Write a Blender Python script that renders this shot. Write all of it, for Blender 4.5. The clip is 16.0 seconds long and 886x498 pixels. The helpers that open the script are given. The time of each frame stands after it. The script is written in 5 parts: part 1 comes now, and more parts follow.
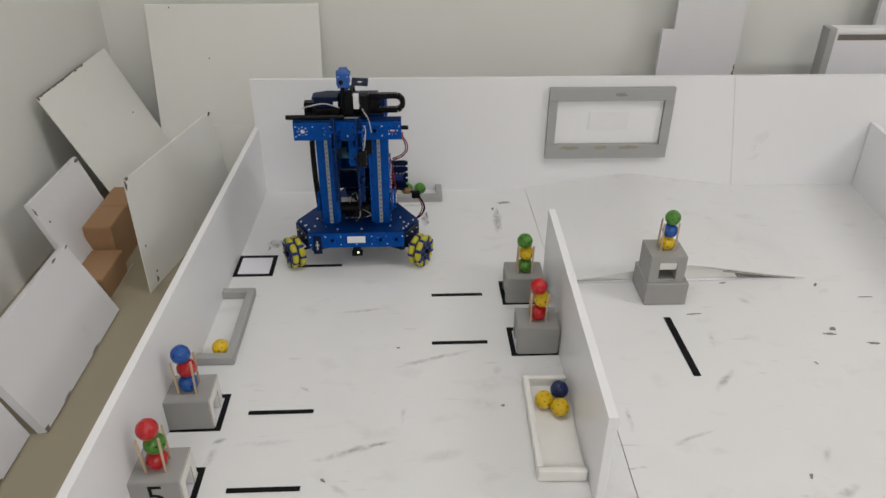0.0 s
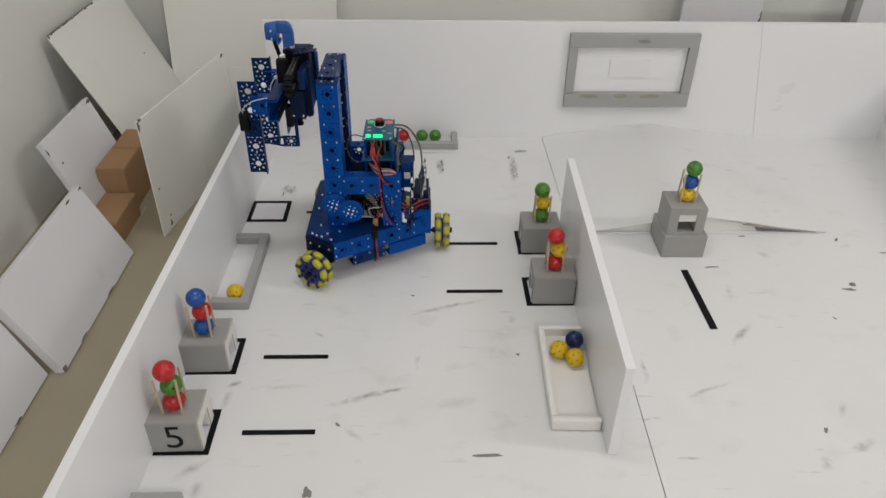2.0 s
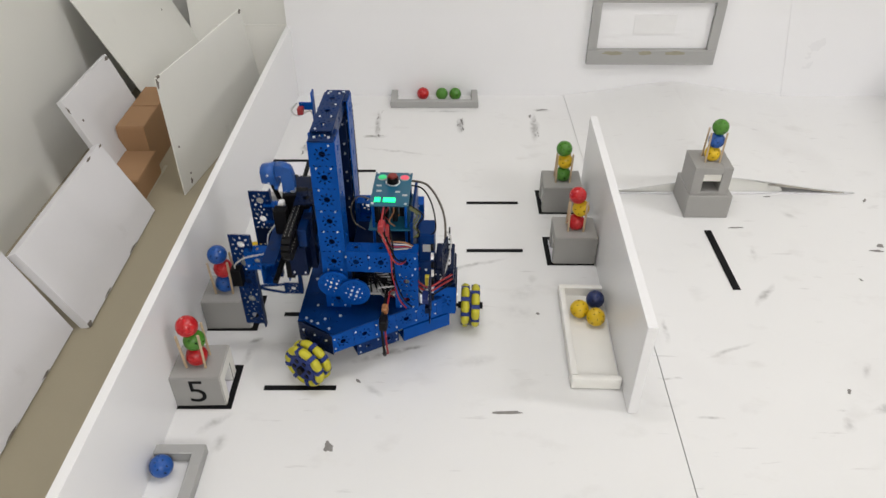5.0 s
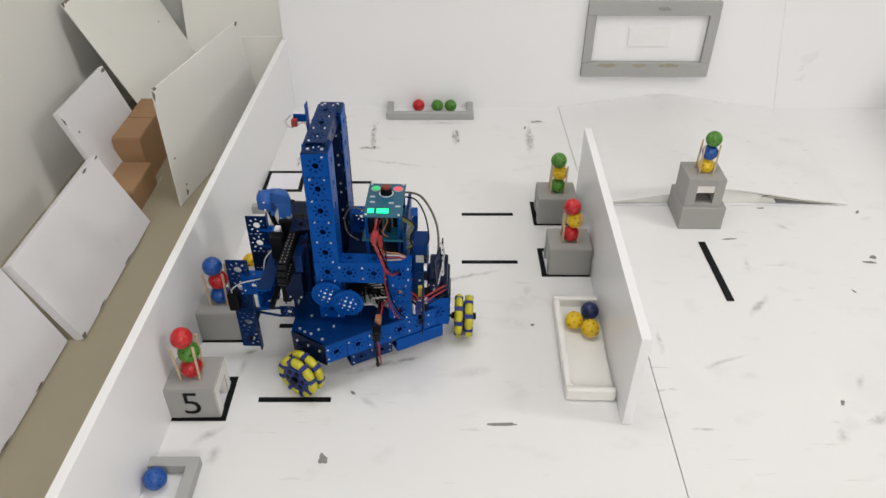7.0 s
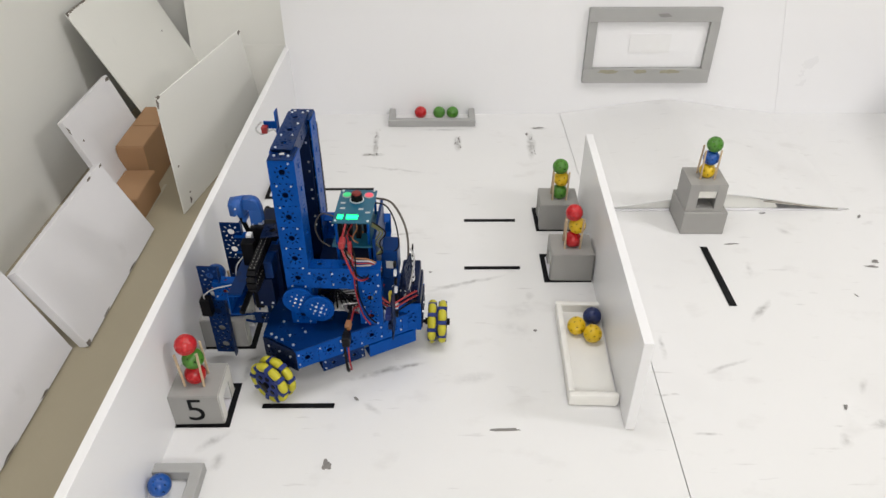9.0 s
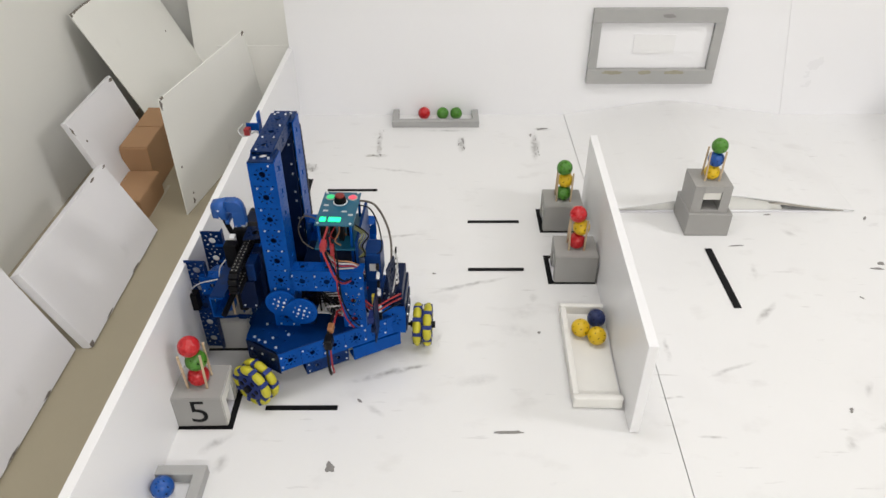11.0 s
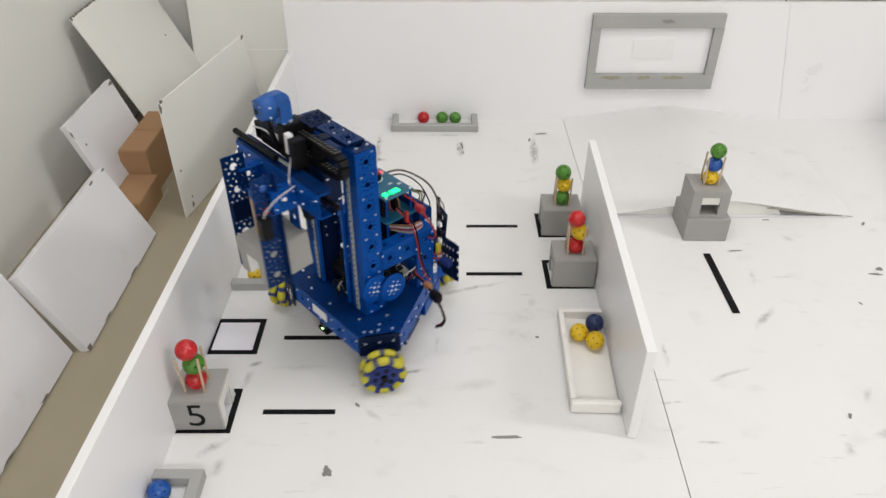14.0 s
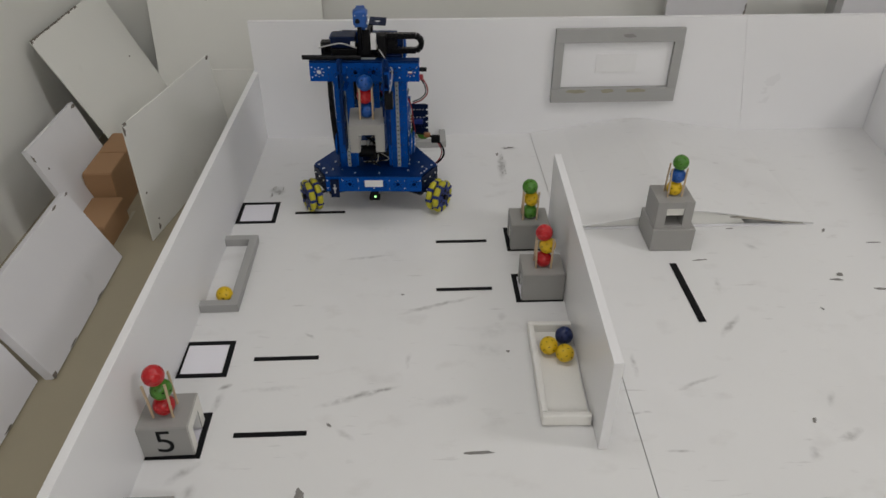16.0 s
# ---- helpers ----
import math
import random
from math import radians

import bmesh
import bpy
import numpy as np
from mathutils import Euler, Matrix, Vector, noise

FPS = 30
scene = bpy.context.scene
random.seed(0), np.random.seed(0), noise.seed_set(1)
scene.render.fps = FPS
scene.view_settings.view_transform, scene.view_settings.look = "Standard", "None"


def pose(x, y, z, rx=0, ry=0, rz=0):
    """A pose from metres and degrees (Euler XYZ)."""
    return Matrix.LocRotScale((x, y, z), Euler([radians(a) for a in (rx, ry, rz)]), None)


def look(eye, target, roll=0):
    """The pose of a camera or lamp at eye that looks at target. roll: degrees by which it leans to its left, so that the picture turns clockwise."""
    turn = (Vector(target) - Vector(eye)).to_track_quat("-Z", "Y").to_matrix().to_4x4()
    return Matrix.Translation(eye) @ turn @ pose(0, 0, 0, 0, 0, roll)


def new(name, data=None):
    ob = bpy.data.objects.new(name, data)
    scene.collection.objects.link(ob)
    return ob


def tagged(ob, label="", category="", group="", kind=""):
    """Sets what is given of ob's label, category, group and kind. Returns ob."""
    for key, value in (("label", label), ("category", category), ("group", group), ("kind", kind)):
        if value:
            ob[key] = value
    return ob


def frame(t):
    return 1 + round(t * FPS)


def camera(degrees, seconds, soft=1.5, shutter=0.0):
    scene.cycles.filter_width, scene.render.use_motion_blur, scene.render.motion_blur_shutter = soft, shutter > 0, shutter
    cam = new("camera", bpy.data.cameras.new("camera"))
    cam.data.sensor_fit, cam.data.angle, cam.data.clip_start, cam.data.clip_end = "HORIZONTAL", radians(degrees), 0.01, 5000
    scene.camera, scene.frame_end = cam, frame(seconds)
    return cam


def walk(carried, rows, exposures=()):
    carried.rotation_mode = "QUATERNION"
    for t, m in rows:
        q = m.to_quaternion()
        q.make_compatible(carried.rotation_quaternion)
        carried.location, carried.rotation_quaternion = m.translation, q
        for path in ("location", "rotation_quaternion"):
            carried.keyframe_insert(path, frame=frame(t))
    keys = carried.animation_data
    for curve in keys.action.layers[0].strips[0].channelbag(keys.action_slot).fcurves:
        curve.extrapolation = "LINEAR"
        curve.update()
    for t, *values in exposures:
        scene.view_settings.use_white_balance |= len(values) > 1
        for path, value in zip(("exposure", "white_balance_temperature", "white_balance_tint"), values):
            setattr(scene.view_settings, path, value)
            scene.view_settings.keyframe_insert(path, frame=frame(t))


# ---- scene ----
cam = camera(63.4, 16.0, 1.5, 0.5)
PATH = [
    (0, (-0.028, -0.09, 1.183), (0.056, 1.627, 0.16), 0.4),
    (0.5, (-0.033, -0.086, 1.184), (0.047, 1.617, 0.138), 0.6),
    (1, (-0.032, -0.082, 1.179), (0.044, 1.613, 0.121), 0.7),
    (1.5, (-0.035, -0.082, 1.173), (0.025, 1.591, 0.078), 0.8),
    (2, (-0.044, -0.075, 1.165), (0.012, 1.568, 0.027), 0.9),
    (2.5, (-0.05, -0.071, 1.159), (-0.017, 1.548, -0.015), 0.5),
    (3, (-0.044, -0.07, 1.149), (-0.028, 1.514, -0.071), 0.1),
    (3.5, (-0.05, -0.07, 1.146), (-0.041, 1.502, -0.09), 0.1),
    (6, (-0.051, -0.075, 1.155), (-0.041, 1.521, -0.052), 0.3),
    (6.5, (-0.046, -0.075, 1.156), (-0.028, 1.524, -0.045), 0.2),
    (7, (-0.047, -0.075, 1.156), (-0.03, 1.525, -0.043), 0.4),
    (7.5, (-0.046, -0.077, 1.157), (-0.037, 1.526, -0.038), 0.2),
    (8, (-0.045, -0.08, 1.155), (-0.039, 1.525, -0.038), 0.2),
    (8.5, (-0.045, -0.08, 1.157), (-0.035, 1.529, -0.031), 0.1),
    (9, (-0.047, -0.081, 1.159), (-0.037, 1.531, -0.026), 0.0),
    (11.5, (-0.049, -0.074, 1.159), (-0.05, 1.537, -0.025), 0.0),
    (12, (-0.046, -0.076, 1.157), (-0.05, 1.54, -0.021), 0.1),
    (12.5, (-0.05, -0.077, 1.16), (-0.051, 1.541, -0.017), 0.1),
    (13, (-0.048, -0.079, 1.158), (-0.051, 1.542, -0.013), 0.0),
    (13.5, (-0.046, -0.077, 1.158), (-0.044, 1.542, -0.015), 0.0),
    (14, (-0.046, -0.075, 1.158), (-0.043, 1.544, -0.016), 0.1),
    (14.5, (-0.044, -0.075, 1.159), (-0.033, 1.547, -0.01), 0.1),
    (15, (-0.043, -0.073, 1.16), (-0.018, 1.552, -0.006), 0.0),
    (15.5, (-0.038, -0.073, 1.163), (0.004, 1.556, 0.003), -0.1),
    (16, (-0.031, -0.075, 1.17), (0.042, 1.563, 0.024), 0.1),
]
# levels of the clip's automatic exposure
EXPOSURES = [(0, -0.64), (0.5, -0.67), (1, -0.69), (1.5, -0.67), (2.5, -0.56), (3.5, -0.34), (6, -0.24), (7.5, -0.24), (9, -0.13), (11.5, -0.09), (12.5, -0.05), (13.2, 0.02), (13.6, -0.05), (14.0, -0.18), (14.5, -0.49), (15.0, -0.59), (15.5, -0.88), (16, -0.95)]
walk(cam, [(t, look(e, g, r)) for t, e, g, r in PATH], EXPOSURES)

# ---------------------------------------------------------------- world and light
world = bpy.data.worlds.new("room_world")
scene.world = world
world.use_nodes = True
world.node_tree.nodes["Background"].inputs[0].default_value = (0.9, 0.95, 1.0, 1)
world.node_tree.nodes["Background"].inputs[1].default_value = 0.2


def unseen_lamp(x, y, sx, sy, power):
    data = bpy.data.lights.new("unseen_lamp", "AREA")
    data.shape, data.size, data.size_y, data.energy = "RECTANGLE", sx, sy, power
    data.color = (1.0, 0.977, 0.99)
    ob = new("unseen_lamp", data)
    ob.matrix_world = pose(x, y, 2.56)
    return ob


# lamps out of view, assumed overhead; places and powers tuned for brightness
unseen_lamp(0.0, 1.2, 1.4, 0.25, 22.5)
unseen_lamp(2.0, 1.2, 1.4, 0.25, 5)
# fill added behind the camera to brighten the upright walls
unseen_lamp(0.7, -2.5, 1.4, 0.35, 84)
unseen_lamp(3.1, 0.4, 1.6, 0.25, 62)


# ---------------------------------------------------------------- materials
def node_material(name, color, rough=0.5, metal=0.0, vary=0.12, scale=30.0, fine=300.0, bump=0.05, spots=None, spec=0.5):
    """A surface with grain at two scales, varied roughness and fine relief."""
    m = bpy.data.materials.new(name)
    m.use_nodes = True
    nt = m.node_tree
    bsdf = nt.nodes["Principled BSDF"]
    bsdf.inputs["Metallic"].default_value = metal
    bsdf.inputs["Specular IOR Level"].default_value = spec
    geo = nt.nodes.new("ShaderNodeTexCoord")
    n1, n2 = nt.nodes.new("ShaderNodeTexNoise"), nt.nodes.new("ShaderNodeTexNoise")
    n1.inputs["Scale"].default_value, n2.inputs["Scale"].default_value = scale, fine
    n1.inputs["Detail"].default_value, n2.inputs["Detail"].default_value = 5, 3
    for n in (n1, n2):
        nt.links.new(geo.outputs["Object"], n.inputs["Vector"])
    mix = nt.nodes.new("ShaderNodeMix")
    mix.data_type = "RGBA"
    mix.inputs[6].default_value = (*[c * (1 - vary) for c in color], 1)
    mix.inputs[7].default_value = (*[min(1, c * (1 + vary)) for c in color], 1)
    add = nt.nodes.new("ShaderNodeMath")
    add.operation = "MULTIPLY_ADD"
    add.inputs[1].default_value, add.inputs[2].default_value = 0.35, 0.0
    nt.links.new(n2.outputs["Fac"], add.inputs[0])
    sm = nt.nodes.new("ShaderNodeMath")
    sm.operation = "MULTIPLY_ADD"
    sm.inputs[1].default_value = 0.65
    nt.links.new(n1.outputs["Fac"], sm.inputs[0])
    nt.links.new(add.outputs[0], sm.inputs[2])
    nt.links.new(sm.outputs[0], mix.inputs[0])
    out = mix.outputs[2]
    if spots:  # scattered stains: (colour, scale, threshold, strength, stretch)
        for col, sc, th, st, stretch in spots:
            mp = nt.nodes.new("ShaderNodeMapping")
            mp.inputs["Scale"].default_value = stretch
            mp.inputs["Rotation"].default_value = (0, 0, 0.35)
            nt.links.new(geo.outputs["Object"], mp.inputs["Vector"])
            n3 = nt.nodes.new("ShaderNodeTexNoise")
            n3.inputs["Scale"].default_value, n3.inputs["Detail"].default_value = sc, 6
            nt.links.new(mp.outputs[0], n3.inputs["Vector"])
            ramp = nt.nodes.new("ShaderNodeMapRange")
            ramp.inputs[1].default_value, ramp.inputs[2].default_value = th, th + 0.12
            ramp.inputs[3].default_value, ramp.inputs[4].default_value = 0, st
            nt.links.new(n3.outputs["Fac"], ramp.inputs[0])
            m2 = nt.nodes.new("ShaderNodeMix")
            m2.data_type = "RGBA"
            nt.links.new(ramp.outputs[0], m2.inputs[0])
            nt.links.new(out, m2.inputs[6])
            m2.inputs[7].default_value = (*col, 1)
            out = m2.outputs[2]
    nt.links.new(out, bsdf.inputs["Base Color"])
    rr = nt.nodes.new("ShaderNodeMapRange")
    rr.inputs[3].default_value, rr.inputs[4].default_value = max(0.03, rough - 0.1), min(1, rough + 0.1)
    nt.links.new(n1.outputs["Fac"], rr.inputs[0])
    nt.links.new(rr.outputs[0], bsdf.inputs["Roughness"])
    bp = nt.nodes.new("ShaderNodeBump")
    bp.inputs["Strength"].default_value, bp.inputs["Distance"].default_value = bump, 0.002
    nt.links.new(n2.outputs["Fac"], bp.inputs["Height"])
    nt.links.new(bp.outputs[0], bsdf.inputs["Normal"])
    return m


def glow_material(name, color, strength):
    m = bpy.data.materials.new(name)
    m.use_nodes = True
    b = m.node_tree.nodes["Principled BSDF"]
    b.inputs["Base Color"].default_value = (*color, 1)
    b.inputs["Emission Color"].default_value = (*color, 1)
    b.inputs["Emission Strength"].default_value = strength
    return m


def add_smears(m, smears, color):
    """Grazed streaks of dirt on a board: (x, y, half length, half width, turn, strength)."""
    nt = m.node_tree
    bsdf = nt.nodes["Principled BSDF"]
    out = bsdf.inputs["Base Color"].links[0].from_socket
    co = nt.nodes.new("ShaderNodeTexCoord")
    wob = nt.nodes.new("ShaderNodeTexNoise")
    wob.inputs["Scale"].default_value, wob.inputs["Detail"].default_value = 26.0, 4
    nt.links.new(co.outputs["Object"], wob.inputs["Vector"])
    shift = nt.nodes.new("ShaderNodeVectorMath")
    shift.operation = "MULTIPLY_ADD"
    nt.links.new(wob.outputs["Color"], shift.inputs[0])
    shift.inputs[1].default_value = (0.018, 0.018, 0.0)
    nt.links.new(co.outputs["Object"], shift.inputs[2])
    grain = nt.nodes.new("ShaderNodeTexNoise")
    grain.inputs["Scale"].default_value, grain.inputs["Detail"].default_value = 55.0, 6
    nt.links.new(co.outputs["Object"], grain.inputs["Vector"])
    broken = nt.nodes.new("ShaderNodeMapRange")
    broken.inputs[1].default_value, broken.inputs[2].default_value = 0.26, 0.72
    nt.links.new(grain.outputs["Fac"], broken.inputs[0])
    for x, y, hl, hw, turn, strength in smears:
        mp = nt.nodes.new("ShaderNodeMapping")
        mp.vector_type = "TEXTURE"
        mp.inputs["Location"].default_value = (x + 0.009, y + 0.009, 0)
        mp.inputs["Rotation"].default_value = (0, 0, radians(turn))
        mp.inputs["Scale"].default_value = (hl, hw, 1)
        nt.links.new(shift.outputs[0], mp.inputs["Vector"])
        flat = nt.nodes.new("ShaderNodeVectorMath")
        flat.operation = "MULTIPLY"
        flat.inputs[1].default_value = (1, 1, 0)
        nt.links.new(mp.outputs[0], flat.inputs[0])
        ln = nt.nodes.new("ShaderNodeVectorMath")
        ln.operation = "LENGTH"
        nt.links.new(flat.outputs[0], ln.inputs[0])
        fade = nt.nodes.new("ShaderNodeMapRange")
        fade.inputs[1].default_value, fade.inputs[2].default_value = 0.15, 1.0
        fade.inputs[3].default_value, fade.inputs[4].default_value = strength, 0.0
        nt.links.new(ln.outputs["Value"], fade.inputs[0])
        mul = nt.nodes.new("ShaderNodeMath")
        mul.operation = "MULTIPLY"
        nt.links.new(fade.outputs[0], mul.inputs[0])
        nt.links.new(broken.outputs[0], mul.inputs[1])
        mix = nt.nodes.new("ShaderNodeMix")
        mix.data_type = "RGBA"
        nt.links.new(mul.outputs[0], mix.inputs[0])
        nt.links.new(out, mix.inputs[6])
        mix.inputs[7].default_value = (*color, 1)
        out = mix.outputs[2]
    nt.links.new(out, bsdf.inputs["Base Color"])


STAIN, SCUFF = (0.42, 0.40, 0.38), (0.30, 0.29, 0.28)
M = {
    "field": node_material("white_board", (0.74, 0.74, 0.735), 0.38, vary=0.03, scale=6, bump=0.01,
                           spots=[(STAIN, 9.0, 0.60, 0.16, (1, 1.6, 1)), (SCUFF, 30.0, 0.665, 0.40, (0.30, 2.2, 1)), (STAIN, 2.6, 0.56, 0.08, (1, 1, 1)), (SCUFF, 14.0, 0.70, 0.5, (0.5, 1.3, 1))]),
    "fence": node_material("white_melamine", (0.81, 0.81, 0.82), 0.32, vary=0.025, scale=4, bump=0.01, spots=[(STAIN, 12.0, 0.78, 0.12, (1, 1, 1))]),
    "sheet": node_material("off_white_sheet", (0.78, 0.78, 0.74), 0.5, vary=0.04, scale=5, bump=0.02, spots=[(STAIN, 9.0, 0.7, 0.25, (1, 1, 1))]),
    "panel": node_material("greyish_panel", (0.71, 0.705, 0.725), 0.55, vary=0.04, scale=8, bump=0.03, spots=[(STAIN, 9.0, 0.7, 0.25, (1, 1, 1))]),
    "torn": node_material("torn_board_layer", (0.33, 0.31, 0.27), 0.8, vary=0.4, scale=90),
    "raw_edge": node_material("chipped_edge", (0.16, 0.14, 0.12), 0.8, vary=0.5, scale=120),
    "room_wall": node_material("painted_wall", (0.77, 0.77, 0.73), 0.7, vary=0.03, scale=2.5, bump=0.03),
    "room_floor": node_material("beige_floor", (0.335, 0.295, 0.210), 0.45, vary=0.08, scale=9, bump=0.02, spots=[((0.22, 0.20, 0.16), 5.0, 0.62, 0.4, (1, 1, 1))]),
    "pale_strip": node_material("pale_strip", (0.42, 0.39, 0.31), 0.6, vary=0.1, scale=40),
    "drab": node_material("drab_board", (0.42, 0.41, 0.37), 0.7, vary=0.08, scale=20),
    "paper": node_material("clean_paper", (0.80, 0.79, 0.84), 0.5, vary=0.02, scale=20),
    "card": node_material("cardboard", (0.34, 0.195, 0.098), 0.8, vary=0.1, scale=25, bump=0.1),
    "tape": node_material("black_tape", (0.007, 0.007, 0.008), 0.6, spec=0.12, vary=0.3, scale=60),
    "grey": node_material("grey_paint", (0.315, 0.31, 0.295), 0.6, vary=0.07, scale=30, bump=0.08, spots=[((0.16, 0.15, 0.14), 22.0, 0.68, 0.5, (1, 1, 1))]),
    "grey_rail": node_material("grey_rail", (0.36, 0.36, 0.35), 0.55, vary=0.06, scale=30, bump=0.06),
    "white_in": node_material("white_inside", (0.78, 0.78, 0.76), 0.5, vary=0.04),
    # paler tone for lit surfaces of grey blocks: the light is in the colour
    "lit_face": node_material("lit_block_face", (0.74, 0.73, 0.68), 0.55, vary=0.06, scale=30, bump=0.06),
    "cream": node_material("cream_tray", (0.80, 0.79, 0.75), 0.5, vary=0.05, scale=20, spots=[(STAIN, 14.0, 0.7, 0.2, (1, 1, 1))]),
    "dowel": node_material("dowel_wood", (0.50, 0.38, 0.25), 0.6, vary=0.15, scale=60),
    "blue": node_material("blue_anodised", (0.001, 0.068, 0.335), 0.38, spec=0.12, metal=0.40, vary=0.3, scale=40, bump=0.03),
    "deep_blue": node_material("deep_blue_plate", (0.001, 0.031, 0.150), 0.38, spec=0.15, metal=0.4, vary=0.3, scale=30),
    # darker copy of the blue: shade put into the colour; also one navy case
    "shaded_navy": node_material("shaded_navy_blue", (0.001, 0.024, 0.118), 0.36, spec=0.2, metal=0.4, vary=0.35, scale=30, spots=[((0.01, 0.02, 0.05), 30.0, 0.56, 0.6, (1, 1, 1))]),
    # dark blue of inner parts, deepened for the shade inside the robot
    "dark_blue": node_material("dark_blue_and_shade", (0.001, 0.008, 0.040), 0.4, spec=0.2, metal=0.25, vary=0.2, scale=40),
    "print_blue": node_material("printed_blue", (0.010, 0.085, 0.34), 0.45, vary=0.1, scale=80, fine=500, bump=0.1),
    "black": node_material("black_plastic", (0.004, 0.004, 0.005), 0.42, spec=0.15, vary=0.3, scale=60),
    "steel": node_material("steel", (0.86, 0.88, 0.90), 0.30, metal=0.75, vary=0.1),
    "white": node_material("white_plastic", (0.78, 0.78, 0.78), 0.4, vary=0.04),
    "rack": node_material("rack_strip", (0.30, 0.33, 0.34), 0.45, vary=0.12, scale=60),
    "yellow_roller": node_material("yellow_rubber", (0.46, 0.42, 0.02), 0.5, vary=0.15, scale=60, spots=[((0.2, 0.18, 0.05), 40.0, 0.62, 0.5, (1, 1, 1))]),
    "purple": node_material("purple_hub", (0.020, 0.036, 0.17), 0.45, spec=0.2, vary=0.2, scale=60),
    "pcb": node_material("teal_panel", (0.006, 0.095, 0.165), 0.35, vary=0.15, scale=70),
    "red_wire": node_material("red_wire", (0.30, 0.016, 0.02), 0.4, vary=0.1),
    "copper": node_material("orange_wire", (0.30, 0.13, 0.05), 0.4, vary=0.1),
    "yellow_part": node_material("yellow_part", (0.6, 0.5, 0.04), 0.5, vary=0.1),
    "brown_wire": node_material("brown_wire", (0.10, 0.085, 0.07), 0.5, vary=0.2),
    "olive_wire": node_material("olive_wire", (0.10, 0.11, 0.035), 0.5, vary=0.2),
    "silver_wire": node_material("grey_wire", (0.5, 0.5, 0.5), 0.45, vary=0.1),
    "led": glow_material("green_led", (0.01, 1.0, 0.27), 2.0),
    "led_dim": glow_material("green_button", (0.04, 0.55, 0.20), 0.45),
    "pink": glow_material("pink_button", (0.75, 0.10, 0.15), 0.28),
    "lamp_small": glow_material("sensor_light", (0.4, 1.0, 0.3), 5.0),
}
# streaks left by wheels and dragged blocks
add_smears(M["field"], [
    (-0.168, 1.039, 0.105, 0.011, 17, 0.75), (-0.115, 1.055, 0.035, 0.006, 17, 0.95), (0.020, 1.348, 0.120, 0.010, 17.7, 0.65),
    (-0.167, 1.565, 0.085, 0.007, 9, 0.6), (-0.466, 1.081, 0.018, 0.009, 30, 0.9), (-0.472, 1.035, 0.040, 0.011, 75, 0.6),
    (-0.501, 0.849, 0.045, 0.012, 40, 0.55), (-0.480, 0.80, 0.030, 0.016, 70, 0.45), (-0.295, 1.242, 0.020, 0.006, -40, 0.6),
    (0.027, 1.018, 0.055, 0.022, 10, 0.35), (-0.059, 1.146, 0.030, 0.008, 80, 0.4), (-0.189, 0.933, 0.030, 0.010, -40, 0.5),
    (-0.361, 1.070, 0.080, 0.009, 3, 0.3), (0.740, 1.238, 0.060, 0.011, 47, 0.75), (0.595, 1.050, 0.070, 0.007, 21, 0.6),
    (0.926, 1.574, 0.030, 0.014, -45, 0.4), (0.768, 1.403, 0.035, 0.009, 80, 0.35), (0.871, 0.988, 0.030, 0.010, 60, 0.4),
    (0.862, 0.887, 0.045, 0.012, 28, 0.6), (0.466, 1.112, 0.045, 0.009, 84, 0.6), (0.441, 0.967, 0.030, 0.005, 2, 0.7),
    (0.495, 0.862, 0.035, 0.005, -3, 0.55), (0.766, 0.843, 0.022, 0.014, 60, 0.5), (0.766, 0.880, 0.018, 0.004, 5, 0.5),
    (0.179, 1.297, 0.020, 0.012, 70, 0.35), (0.150, 1.240, 0.050, 0.030, 20, 0.22), (0.135, 1.175, 0.060, 0.030, -10, 0.2),
    (-0.20, 1.930, 0.12, 0.008, -12, 0.5), (-0.262, 2.105, 0.012, 0.110, 2, 1.0), (-0.266, 2.025, 0.045, 0.012, 4, 1.0),
    (-0.473, 1.945, 0.030, 0.030, 20, 1.0), (0.0165, 2.10, 0.016, 0.060, 0, 1.0), (0.265, 2.090, 0.017, 0.110, -5, 1.0),
    (0.305, 2.215, 0.035, 0.011, 0, 1.0), (-0.03, 2.205, 0.09, 0.010, 0, 0.5), (-0.62, 1.30, 0.02, 0.02, 0, 0.3),
], (0.20, 0.195, 0.185))
BALL = {
    "red": node_material("red_ball", (0.46, 0.012, 0.016), 0.28, vary=0.06),
    "blue": node_material("blue_ball", (0.007, 0.075, 0.32), 0.30, vary=0.06),
    "navy": node_material("dark_blue_ball", (0.008, 0.020, 0.10), 0.35, vary=0.08),
    "green": node_material("green_ball", (0.060, 0.205, 0.018), 0.30, vary=0.06),
    "yellow": node_material("yellow_ball", (0.67, 0.44, 0.008), 0.32, vary=0.05),
}


# ---------------------------------------------------------------- mesh tools
def mesh_of(bm, name, *mats, smooth=False):
    me = bpy.data.meshes.new(name)
    bm.to_mesh(me)
    bm.free()
    for k in mats:
        me.materials.append(k if isinstance(k, bpy.types.Material) else M[k])
    if smooth:
        for p in me.polygons:
            p.use_smooth = True
    return me


def part(name, bm, mats, parent=None, label="", at=None, smooth=False):
    mats = mats if isinstance(mats, (list, tuple)) else [mats]
    me = bm if isinstance(bm, bpy.types.Mesh) else mesh_of(bm, name, *mats, smooth=smooth)
    ob = new(name, me)
    if parent is not None:
        ob.parent = parent
    if at is not None:
        ob.matrix_basis = at
    return tagged(ob, label)


def thing(name, bm, mats, label, category, at=None, group="", kind="", smooth=False):
    return tagged(part(name, bm, mats, None, "", at, smooth), label, category, group, kind)


